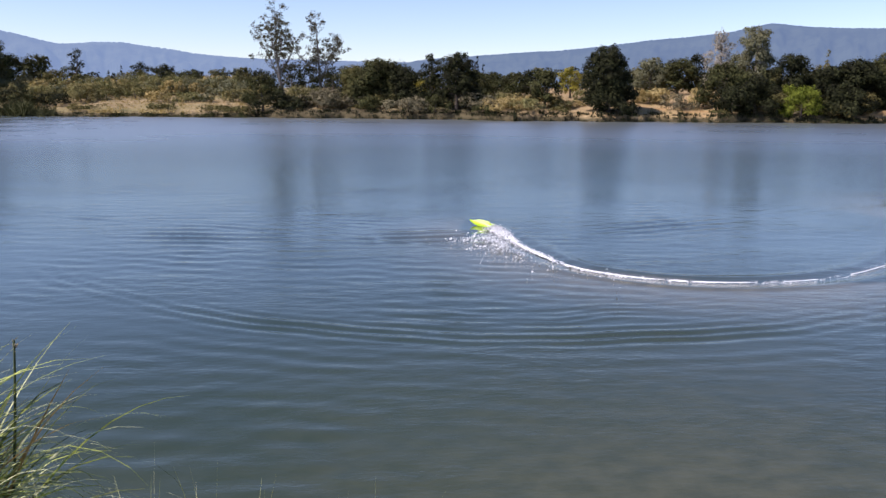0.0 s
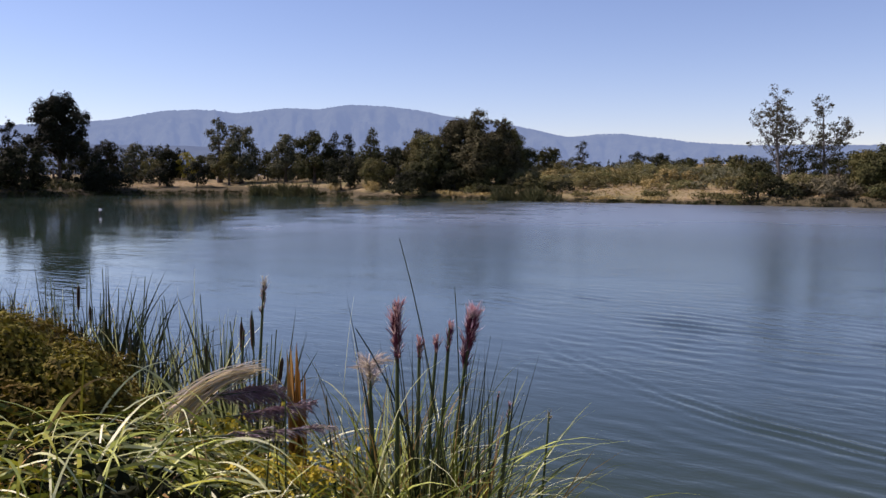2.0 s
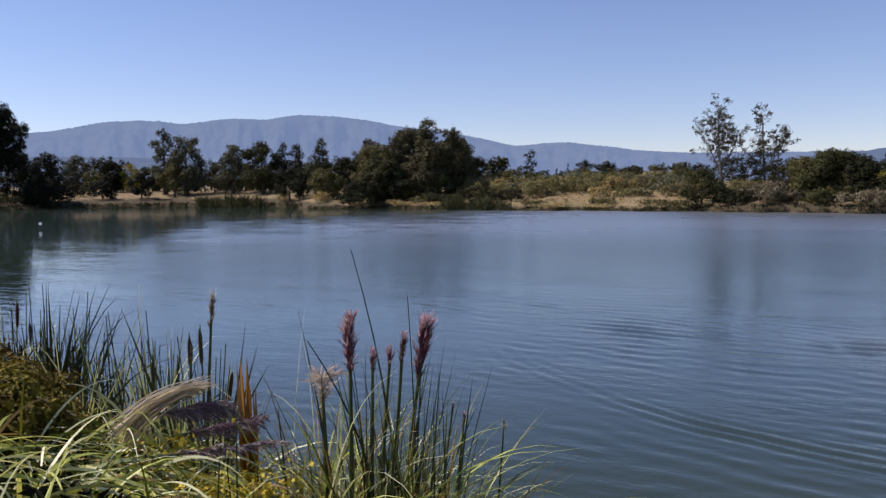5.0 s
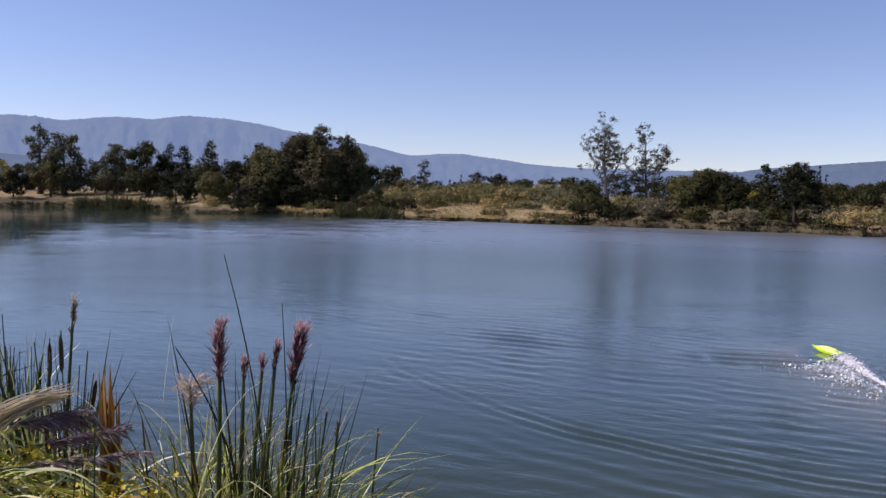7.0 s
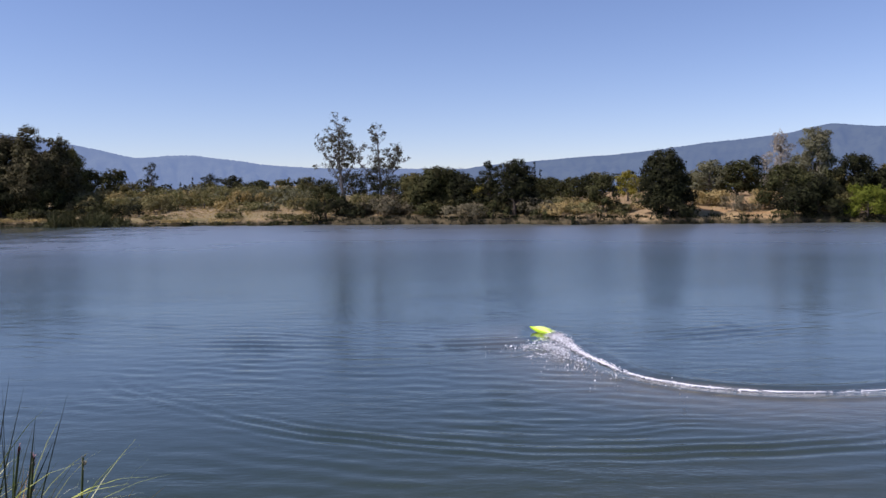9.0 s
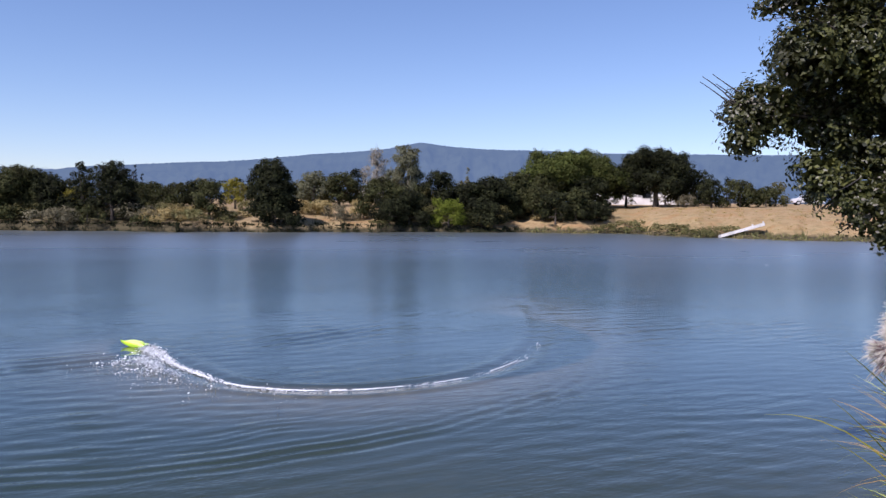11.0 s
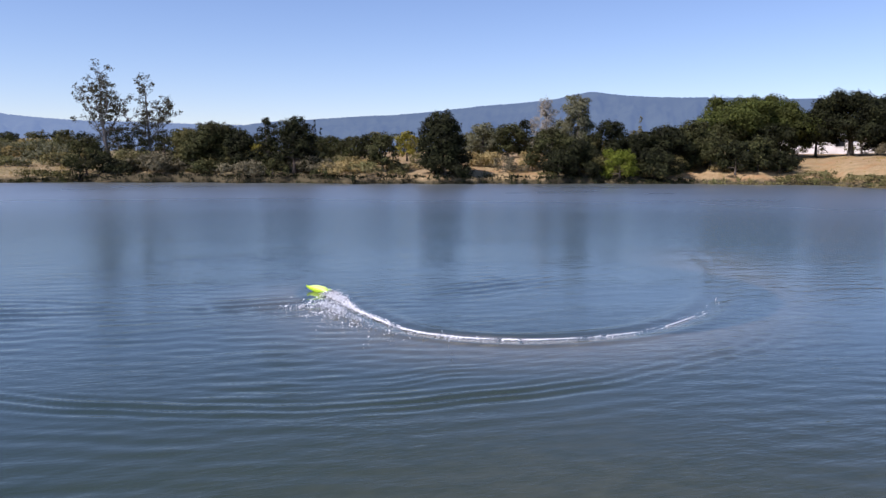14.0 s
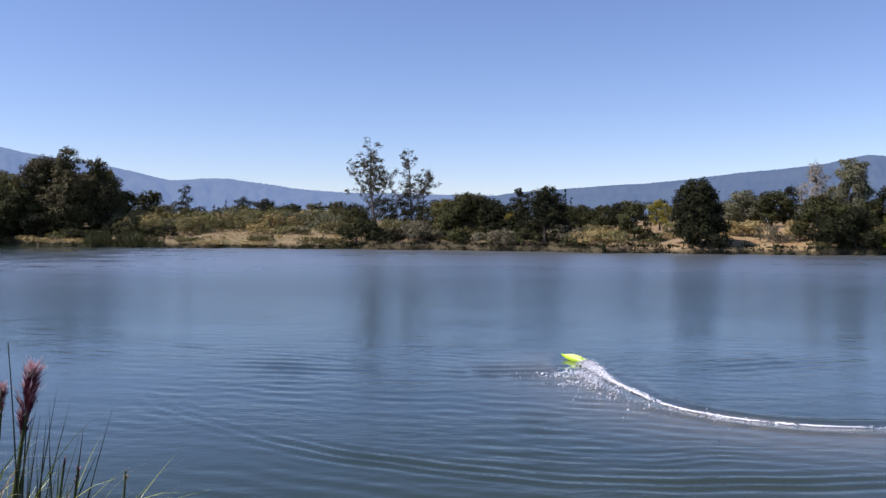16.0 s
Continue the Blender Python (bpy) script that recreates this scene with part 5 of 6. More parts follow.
for k, (foot, tip, L, R, n, leaf, word) in enumerate((
        ((-2.29, 3.62), (-2.284, 3.629, 1.97), 0.27, 0.075, 1500, PINK, "dark pink half-open plume"), ((-2.31, 4.07), (-2.152, 4.165, 1.87), 0.31, 0.085, 1700, PINK, "pink half-open plume"),
        ((-2.27, 3.75), (-2.244, 3.771, 1.80), 0.12, 0.045, 420, PINK, "young pink plume just opening"), ((-2.31, 3.90), (-2.243, 3.945, 1.78), 0.11, 0.040, 380, PINK, "young pink plume just opening"),
        ((-2.27, 3.92), (-2.185, 3.977, 1.85), 0.18, 0.045, 520, PINK, "young pink plume just opening"), ((-2.46, 3.70), (-2.484, 3.676, 1.68), 0.14, 0.085, 800, FLUFF, "pale fluffy plume going to seed"),
        ((-2.16, 4.10), (-2.003, 4.182, 1.48), 0.08, 0.020, 90, PINK, "young flower stalk with a dark bud"), ((-2.06, 4.08), (-1.928, 4.162, 1.43), 0.09, 0.030, 140, PINK, "young flower stalk with a pink bud"),
        ((-1.93, 4.33), (-1.795, 4.381, 1.36), 0.07, 0.022, 90, TAN, "young green flower stalk with a pale tip"))):
    z0 = max(ground_z(*foot), 0.0)
    plume(clump, np.array([*foot, z0]) - clump.location, np.array(tip) - clump.location, L, R, n, leaf, 500 + k, word, 0.30 if leaf is PINK else 0.8, None, 0.0165 if R > 0.035 else 0.011, None, PINK_TIP if leaf is PINK else None)
v, f = tussock(95, CX - 0.34, CY - 0.30, 0.20, 0.18, (1.1, 1.5), (0.009, 0.018), 0.22, (1.2, 3.4), rp, 10, 0.34)
piece("blades", mesh_of("blades", local(v), f, BLADE_PALE), clump, "pale arching blades on the clump's flank")
# stiff dark leaves crossing between the plumes
sb = spread(84, CX - 0.02, CY - 0.05, 0.28, 0.26, rp)
v, f = ribbons(sb - np.array(clump.location), rp.normal(0, 0.15, (84, 3)) + [0, 0, 1], rp.uniform(1.0, 1.62, 84), rp.uniform(0.014, 0.026, 84), rp.uniform(0.0, 0.45, 84), rp, 7)
piece("stiff_leaves", mesh_of("stiff_leaves", v, f, CAT_LEAF), clump, "stiff dark green upright leaves")
for foot, tip, bow, r0 in (((-2.20, 3.95, 0.5), (-2.408, 3.846, 2.31), 0.08, 0.0075), ((-2.15, 4.02, 0.5), (-2.188, 4.033, 2.06), 0.02, 0.007), ((-2.24, 3.78, 0.9), (-2.537, 3.639, 1.87), 0.10, 0.009), ((-2.52, 3.50, 0.6), (-2.595, 3.471, 1.56), 0.0, 0.010)):
    a, b = (np.array(p) - clump.location for p in (foot, tip))
    s = np.linspace(0, 1, 9)[:, None]
    v, f = tube(a + (b - a) * s + np.array([bow, 0, 0]) * (s - s * s) * 4, r0 * (1 - 0.7 * s[:, 0]), 5)
    piece("bare_stalk", mesh_of("bare_stalk", v, f, STEM_DARK, True), clump, "thin bare dark stalk")
# rust-coloured dead leaves standing at the clump's foot
for x, y, h in ((-2.56, 3.60, 0.72), (-2.50, 3.66, 0.66), (-2.10, 3.98, 0.60), (-2.05, 4.02, 0.52)):
    b = np.tile([[x, y, 0.5]], (7, 1)) + rp.normal(0, 0.015, (7, 3)) * [1, 1, 0] - np.array(clump.location)
    v, f = ribbons(b, rp.normal(0, 0.10, (7, 3)) + [0, 0, 1], rp.uniform(0.8, 1.15, 7) * h, np.full(7, 0.042), np.full(7, 0.15), rp, 6)
    piece("dead_leaf", mesh_of("dead_leaf", v, f, RUST), clump, "rust-brown dead leaf blades")

# the fallen clump beside it, with broken plumes lying over
FX, FY = -3.0, 3.35
fallen = thing("pampas_grass", nearest(FX, FY), "flattened pampas clump with broken plumes lying over", "grass plant", "pampas grass")
off = np.array(fallen.location)


def draped(n, cx, cy, rx, ry, h, lengths, widths, r, up=0.55, droop=(1.0, 2.8)):
    """Long blades lying over a mound, combed outwards and to the side."""
    b = spread(n, cx, cy, rx, ry, r)
    q = ((b[:, 0] - cx) / rx) ** 2 + ((b[:, 1] - cy) / ry) ** 2
    b[:, 2] += h * (1 - q) * r.uniform(0.35, 1.0, n)
    a = r.uniform(0, 2 * np.pi, n)
    d = np.stack([1.25 * np.cos(a), 0.8 * np.sin(a), np.abs(r.normal(up, 0.3, n))], -1) + (b - [cx, cy, 0]) * [0.7, 0.7, 0]
    return ribbons(b, d, r.uniform(*lengths, n), r.uniform(*widths, n), r.uniform(*droop, n), r, 9, 1.5)


for n, leaf, word, w in ((640, BLADE, "tangled arching green blades", (0.014, 0.032)), (300, BLADE_LIME, "lime green blades lying over", (0.012, 0.026)), (250, BLADE_PALE, "pale blades lying over, sun glare in their colour", (0.010, 0.026)), (130, BLADE_DEAD, "dry brown blades in the tangle", (0.008, 0.020))):
    v, f = join(draped(n, FX, FY - 0.05, 1.15, 0.75, 0.50, (0.3, 0.75), w, rp), draped(n, FX - 0.5, FY - 0.75, 1.1, 0.7, 0.40, (0.3, 0.7), w, rp))
    piece("blades", mesh_of("blades", v - off, f, leaf), fallen, word)
# broad pale blades combed over one way, near the top of the heap
for n, leaf, word in ((90, BLADE_PALE, "broad pale blades combed over the heap"), (60, BLADE, "broad green blades combed over the heap")):
    b = spread(n, FX + 0.05, FY - 0.10, 0.95, 0.5, rp)
    b[:, 2] += rp.uniform(0.30, 0.46, n)
    v, f = ribbons(b, np.array([-1.0, -0.95, 0.45]) + rp.normal(0, 0.35, (n, 3)), rp.uniform(0.28, 0.55, n), rp.uniform(0.012, 0.024, n), rp.uniform(0.6, 1.8, n), rp, 9, 1.5)
    piece("blades", mesh_of("blades", v - off, f, leaf), fallen, word)
# filler leaves in a dark tone that paints the shade between the blades
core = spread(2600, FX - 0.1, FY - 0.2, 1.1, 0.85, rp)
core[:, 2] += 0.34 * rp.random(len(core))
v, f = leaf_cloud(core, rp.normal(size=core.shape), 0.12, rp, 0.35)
piece("thatch", mesh_of("thatch", v - off, f, OAK_DARK), fallen, "thatch under the blades, shade between them in its dark colour")


def bundle(a, b, n, spread_a, spread_b, width, leaf, sag, r):
    """Long flat strands lying side by side from a to b."""
    a, b = np.array(a), np.array(b)
    u = np.linspace(0, 1, 7)[None, :, None]
    p0, p1 = a + r.normal(0, 1, (n, 3)) * spread_a, b + r.normal(0, 1, (n, 3)) * spread_b
    p1 = p1 + (p1 - p0) * r.uniform(-0.30, 0.02, (n, 1))
    mid = p0[:, None] + (p1 - p0)[:, None] * u + np.array([0, 0, -1.0]) * sag * (u - u * u) * 4 + r.normal(0, 0.006, (n, 1, 3))
    side = np.cross(p1 - p0, r.normal(size=(n, 3)))
    side /= np.linalg.norm(side, axis=1, keepdims=True)
    w = width * r.uniform(0.5, 1.3, (n, 1, 1)) * np.clip(1.15 - u, 0.1, 1) ** 0.5
    v = np.stack([mid - side[:, None] * w * 0.5, mid + side[:, None] * w * 0.5], 2).reshape(-1, 3)
    o = np.arange(n)[:, None, None] * 14 + np.arange(6)[None, :, None] * 2 + np.array([0, 1, 3, 2])
    return v, o.reshape(-1, 4)


v, f = bundle((-3.25, 3.13, 1.46), (-2.95, 3.435, 1.67), 110, (0.034, 0.034, 0.034), (0.020, 0.020, 0.020), 0.008, TAN, -0.05, rp)
piece("dry_leaf_sheaf", mesh_of("dry_leaf_sheaf", v - off, f, TAN), fallen, "bleached tan leaf sheaf leaning over")
for k, (a, b, L, R, n, word) in enumerate((
        ((-3.22, 3.20, 1.53), (-2.90, 3.47, 1.55), 0.36, 0.075, 1700, "brown plume hanging over the heap"), ((-3.03, 3.22, 1.45), (-2.72, 3.50, 1.49), 0.38, 0.06, 1500, "purple-brown plume lying flat"),
        ((-2.98, 3.00, 1.42), (-2.50, 3.38, 1.44), 0.52, 0.042, 1600, "purple plume with pale tips lying flat"))):
    plume(fallen, np.array(a) - off, np.array(b) - off, L, R, n, MAUVE, 520 + k, word, 0.55, None, 0.006, None, FLUFF if k == 2 else None)
b = np.tile([[-2.833, 3.538, 0.8]], (22, 1)) + rp.normal(0, 0.017, (22, 3)) * [1, 1, 0] - off
v, f = ribbons(b, rp.normal(0, 0.022, (22, 3)) + [-0.005, 0, 1], rp.uniform(0.70, 1.0, 22), np.full(22, 0.052), np.full(22, 0.04), rp, 6)
piece("dead_leaf", mesh_of("dead_leaf", v, f, RUST), fallen, "stiff rust-brown dead leaf sheaf")
# stalks with closed buds
for at, tip, L, R, n in (((-3.075, 3.46, 0.75), (-3.018, 3.51, 2.07), 0.17, 0.045, 420), ((-3.10, 3.50, 0.75), (-3.129, 3.476, 1.83), 0.13, 0.022, 120), ((-2.94, 3.50, 0.8), (-2.95, 3.50, 1.55), 0.12, 0.028, 160)):
    plume(fallen, np.array(at) - off, np.array(tip) - off, L, R, n, MAUVE if R > 0.025 else PINK, 540 + n, "pale silky tip of a closed bud" if R > 0.025 else "dark pink closed bud", 0.25, None, 0.013, None, SILVER if R > 0.04 else None)


# ---- cattails ----
def cattail(x, y, H, seed, spike=True, label="green cattail with a brown seed spike", girth=0.0115):
    r = np.random.default_rng(seed)
    z = max(ground_z(x, y), -0.08)
    ob = thing("cattail", (x, y, z), label, "reed", "cattails")
    lean = r.normal(0, 0.06, 2)
    s = np.linspace(0, 1, 7)
    pts = np.stack([lean[0] * s * H, lean[1] * s * H, s * H], -1)
    v, f = tube(pts, 0.007 * (1 - 0.6 * s), 5)
    piece("stem", mesh_of("stem", v, f, STEM, True), ob)
    if spike:
        u = np.linspace(0.92, 1.08, 7)
        p2 = np.stack([lean[0] * u * H, lean[1] * u * H, u * H - 0.12], -1)
        v, f = tube(p2, girth * np.array([0.45, 0.95, 1, 1, 1, 0.9, 0.3]), 8)
        piece("spike", mesh_of("spike", v, f, SPIKE, True), ob, "brown velvety spike")
    n = int(r.integers(6, 11))
    b = np.zeros((n, 3)) + r.normal(0, 0.035, (n, 3)) * [1, 1, 0]
    v, f = ribbons(b, r.normal(0, 0.17, (n, 3)) + [lean[0], lean[1], 1], H * r.uniform(0.6, 1.15, n), r.uniform(0.014, 0.030, n), np.where(r.random(n) < 0.36, r.uniform(1.2, 3.0, n), r.uniform(0.0, 0.5, n)), r, 8)
    # every third reed takes the pale tone, which paints bright glints on leaves
    piece("leaves", mesh_of("leaves", v, f, CAT_LEAF if seed % 3 else BLADE_PALE), ob)
    return ob


cattail(-3.16, 3.62, 1.2, 905, True)
cattail(-2.55, 3.1, 0.85, 902, False, "short dark green reed stalk")
rc = np.random.default_rng(41)
for k in range(210):
    az = rc.uniform(40.5, 60)
    near = float(shores(az)[1])
    D = near + rc.uniform(-1.5, 0.8) - 0.4
    x, y = polar(az, D)
    cattail(x, y, rc.uniform(0.75, 1.25), 910 + k, k % 7 == 0, "green cattail with a brown seed spike" if k % 7 == 0 else "green cattail without a seed spike")


# ---- weeds on the near bank ----
def weed_mound(az, D, h, w, seed, leaf=WEED, label="olive-brown weedy bush on the near bank"):
    x, y = polar(az, D)
    tree("weed_bush", nearest(x, y, -0.05), h, w, leaf, "bush", label, "bush", "near weeds", seed, lobes=18, size=0.026, per=2000, gap=0.4, trunk=0.012)


for k, (az, D, h, w) in enumerate(((54, 5.7, 0.74, 0.55), (57, 6.0, 0.85, 0.66), (60, 6.6, 0.8, 0.75), (51, 4.9, 0.55, 0.42), (55, 4.9, 0.75, 0.55), (60, 5.2, 0.9, 0.65), (48, 5.2, 0.42, 0.38), (64, 6.0, 0.8, 0.8))):
    weed_mound(az, D, h, w, 700 + k)
rw = np.random.default_rng(88)
b = np.concatenate([spread(420, -3.9, 2.3, 1.2, 0.8, rw), spread(420, -2.0, 2.9, 0.8, 0.5, rw)])
v, f = ribbons(b, rw.normal(0, 0.9, (len(b), 3)) * [1, 1, 0.3] + [0, 0, 1], rw.uniform(0.35, 0.75, len(b)), rw.uniform(0.010, 0.022, len(b)), rw.uniform(1.0, 3.0, len(b)), rw, 8)
tagged(new("bank_grass", mesh_of("bank_grass", v, f, BLADE_LIME)), "bright green tangled grass on the near bank", "grass", kind="stuff")
c = np.concatenate([np.array(p) + rw.normal(0, 1, (n, 3)) * [w, w, 0.03] for p, n, w in (((-3.02, 3.23, 1.40), 90, 0.05), ((-2.80, 3.17, 1.24), 200, 0.10), ((-3.14, 2.65, 1.30), 130, 0.08), ((-2.66, 3.29, 1.22), 190, 0.09), ((-2.60, 3.37, 1.22), 150, 0.10), ((-3.29, 2.26, 1.37), 110, 0.08))])
c = np.concatenate([c, c[::2] + rw.normal(0, 0.12, (len(c[::2]), 3)) * [1, 1, 0.3]])
v, f = leaf_cloud(c, rw.normal(size=c.shape) + [0, 0, 1], 0.024, rw, 0.9)
tagged(new("yellow_blossom", mesh_of("yellow_blossom", v, f, FLOWER)), "small yellow blossom scattered through the grass", "flowers", kind="stuff")
b = spread(90, -0.6, 3.6, 0.9, 0.3, rw)
v, f = ribbons(b, rw.normal(0, 0.25, (len(b), 3)) + [0, 0, 1], rw.uniform(0.3, 0.72, len(b)), rw.uniform(0.004, 0.008, len(b)), rw.uniform(0.1, 1.0, len(b)), rw, 5)
tagged(new("sparse_bank_grass", mesh_of("sparse_bank_grass", v, f, BLADE_PALE)), "thin pale grass stems at the water's edge", "grass", kind="stuff")

# ---- the pampas grass on the eastern side ----
EX, EY = 5.2, 3.0
east = thing("pampas_grass", nearest(EX, EY), "large pampas grass with silver-mauve plumes", "grass plant", "pampas grass")
off = np.array(east.location)
v, f = join(tussock(420, EX + 0.95, EY, 0.5, 0.65, (0.55, 0.9), (0.014, 0.030), 0.5, (1.2, 2.8), rp, 9), tussock(620, EX + 1.12, EY + 0.05, 0.6, 0.75, (1.0, 1.75), (0.014, 0.028), 0.22, (0.3, 1.6), rp, 9))
piece("blades", mesh_of("blades", v - off, f, BLADE_LIME), east, "arching lime-green blades")
v, f = tussock(750, EX + 1.10, EY - 0.1, 0.65, 0.7, (0.7, 1.35), (0.012, 0.026), 0.5, (0.6, 2.4), rp, 9)
piece("blades", mesh_of("blades", v - off, f, BLADE), east, "arching green blades")
v, f = tussock(620, EX + 1.20, EY, 0.65, 0.8, (0.7, 1.6), (0.010, 0.022), 0.35, (0.3, 2.0), rp, 9)
piece("blades", mesh_of("blades", v - off, f, BLADE_DEAD), east, "dry straw-brown blades")
for k, (foot, tip, base, R, n, leaf) in enumerate((
        ((5.86, 3.40), (5.60, 4.09, 1.93), (5.71, 3.74, 1.42), 0.15, 5200, FLUFF), ((5.80, 3.45), (5.55, 4.07, 1.84), (5.61, 3.81, 1.41), 0.14, 4600, FLUFF), ((5.78, 3.50), (5.55, 4.15, 1.66), (5.61, 3.90, 1.40), 0.13, 3800, MAUVE),
        ((5.84, 3.35), (5.67, 3.80, 1.80), (5.66, 3.64, 1.50), 0.11, 2800, FLUFF), ((5.80, 3.35), (5.70, 3.75, 2.15), (5.68, 3.60, 1.86), 0.08, 1000, FLUFF), ((5.80, 3.30), (5.70, 3.65, 1.87), (5.69, 3.48, 1.53), 0.10, 2400, FLUFF),
        ((5.86, 3.15), (5.82, 3.54, 2.09), (5.78, 3.42, 1.90), 0.07, 700, FLUFF), ((5.90, 3.10), (5.87, 3.46, 2.05), (5.81, 3.36, 1.88), 0.07, 700, FLUFF), ((5.98, 3.00), (5.88, 3.44, 2.53), (5.86, 3.26, 2.10), 0.10, 1300, FLUFF),
        ((5.75, 3.45), (5.55, 3.97, 1.21), (5.58, 3.75, 1.08), 0.07, 500, FLUFF))):
    tip, base = np.array(tip) + [0.09, -0.12, -0.03], np.array(base) + [0.09, -0.12, -0.02]
    foot = np.array([*foot, max(ground_z(*foot), 0.0) + 0.1])
    plume(east, foot - off, tip - off, math.dist(tip, base), R * 0.8, n, leaf, 560 + k, "feathery silver-mauve plume" if leaf is FLUFF else "brownish mauve plume", 0.6, (-0.30, 0.10, -0.55), 0.012, base - off, SILVER if R > 0.12 else None)
sb = spread(160, EX + 1.0, EY + 0.1, 0.6, 0.6, rp)
v, f = ribbons(sb - off, rp.normal(0, 0.16, (160, 3)) + [0, 0, 1], rp.uniform(0.8, 1.45, 160), rp.uniform(0.010, 0.018, 160), rp.uniform(0.0, 0.4, 160), rp, 7)
piece("stiff_leaves", mesh_of("stiff_leaves", v, f, BLADE_LIME), east, "stiff yellow-green upright leaves")
b = np.concatenate([spread(2600, 4.66, 2.75, 0.78, 0.75, rw), spread(2600, 5.0, 2.3, 1.1, 0.9, rw), spread(1700, 4.15, 3.1, 0.48, 0.45, rw)])
v, f = ribbons(b, rw.normal(0, 0.38, (len(b), 3)) * [1, 1, 0.3] + [-0.55, 0.34, 0.85], rw.uniform(0.3, 0.65, len(b)), rw.uniform(0.007, 0.015, len(b)), rw.uniform(1.0, 3.0, len(b)), rw, 6)
pick = rw.random(len(b)).repeat(6) < 0.5
tagged(new("bank_grass", mesh_of("bank_grass", v, f[pick], BLADE_LIME)), "soft bright green grass on the near bank", "grass", kind="stuff")
tagged(new("bank_grass", mesh_of("bank_grass", v, f[~pick], BLADE)), "darker green grass blades on the near bank", "grass", kind="stuff")


b = spread(26, 4.6, 2.85, 0.4, 0.4, rw)
v, f = ribbons(b, rw.normal(0, 0.22, (26, 3)) + [-0.9, 0.5, 0.35], rw.uniform(0.5, 0.9, 26), rw.uniform(0.006, 0.012, 26), rw.uniform(0.8, 1.8, 26), rw, 9)
tagged(new("trailing_grass", mesh_of("trailing_grass", v, f, BLADE_PALE)), "long pale grass wisps trailing over the water", "grass", kind="stuff")


# ---- the oak that leans into the view ----
def near_oak():
    r = np.random.default_rng(19)
    x0, y0 = polar(-78, 11.5)
    base = (x0, y0, ground_z(x0, y0) - 0.1)
    ob = thing("oak_tree", base, "live oak with dark glossy leaves overhanging the water", "tree")
    o = np.array(base)
    ls = []
    for k in range(132):
        az = -46.6 - 31 * r.random()
        D = r.uniform(8.0, 10.5)
        e = (-az - 47.5) / 8.0
        low = 3.6 - 1.15 * min(max(e - 0.25, 0), 1.0) + 0.2 * r.random()
        z = r.uniform(low, 6.6)
        az = min(az, -47.4 - 3.6 * (z - 3.3)) if z > 3.3 else az
        x, y = polar(az, D)
        s = r.uniform(0.24, 0.46)
        ls.append((x - o[0], y - o[1], z - o[2], s, s, s * r.uniform(0.7, 1.0)))
    for az, D, z, s in ((-46.7, 8.5, 3.5, 0.22), (-46.5, 8.5, 3.28, 0.24), (-47.6, 8.6, 3.55, 0.40), (-49.5, 8.9, 3.6, 0.42), (-51.5, 8.9, 3.4, 0.45), (-53.5, 8.9, 3.2, 0.45), (-55.5, 8.9, 3.0, 0.45), (-57.5, 8.9, 2.9, 0.45), (-51.0, 9.1, 4.0, 0.5), (-54.5, 9.1, 3.8, 0.5), (-57.5, 9.1, 3.6, 0.5), (-60.5, 9.1, 3.3, 0.5), (-63.5, 9.1, 3.2, 0.5), (-62, 9.2, 4.2, 0.55), (-66, 9.2, 3.8, 0.6), (-49.8, 8.6, 3.95, 0.36), (-51.6, 8.5, 4.6, 0.4), (-45.7, 8.5, 3.5, 0.14), (-46.2, 8.5, 3.62, 0.14), (-50.8, 8.6, 2.98, 0.28), (-52.2, 8.6, 2.82, 0.32), (-53.8, 8.6, 2.64, 0.32), (-55.2, 8.6, 2.45, 0.28), (-56.8, 8.7, 2.22, 0.26), (-57.6, 8.7, 2.25, 0.36), (-59.5, 8.8, 2.5, 0.4),
                        (-61.5, 8.8, 2.45, 0.4), (-63.5, 8.9, 2.4, 0.45), (-66, 9, 2.5, 0.5), (-47.4, 8.4, 4.46, 0.13), (-48.3, 8.4, 4.52, 0.18), (-49.4, 8.4, 4.5, 0.22)):
        x, y = polar(az, D)
        ls.append((x - o[0], y - o[1], z - o[2], s, s, s * 0.85))
    v, f = lobes_leaves(ls, 1200, 0.045, r, 0.75)
    piece("crown", mesh_of("crown", v, f, NEAROAK), ob, "small dark leathery leaves")
    pick = [ls[k] for k in range(0, len(ls), 3)]
    v, f = lobes_leaves([(x, y - 0.05, z, a * 1.05, b * 1.05, c * 1.05) for x, y, z, a, b, c in pick], 200, 0.036, r, 0.5)
    piece("lichen_sprays", mesh_of("lichen_sprays", v, f, NEAROAK_GREY), ob, "pale grey lichen-hung sprays")
    s = np.linspace(0, 1, 9)[:, None]
    wood = [tube(np.array([0, 0, -0.2]) + np.array([-0.8, 0.8, 4.2]) * s + np.array([0.3, 0, 0]) * np.sin(s * 5), 0.34 * (1 - 0.55 * s[:, 0]), 9)]
    for x, y, z, a, b, c in ls[::3] + ls[-14:]:
        k = r.uniform(0.65, 1.0)
        p0 = np.array([-0.8 * k, 0.8 * k, 4.2 * k - 0.2])
        p1 = np.array([x, y, z])
        wood.append(tube(p0 + (p1 - p0) * s + r.normal(0, 0.12, 3) * (s - s * s) * 4 + np.array([0, 0, 0.5]) * (s - s * s), np.linspace(0.055, 0.008, 9), 5))
        for q in range(3):
            d = r.normal(size=3)
            d *= a * 1.15 / np.linalg.norm(d)
            wood.append(tube(p1 + d * s * 1.0, np.linspace(0.010, 0.003, 9), 4))
    v, f = join(*wood)
    piece("trunk", mesh_of("trunk", v, f, BARK, True), ob)
    # bare twigs past the leaves
    tw = []
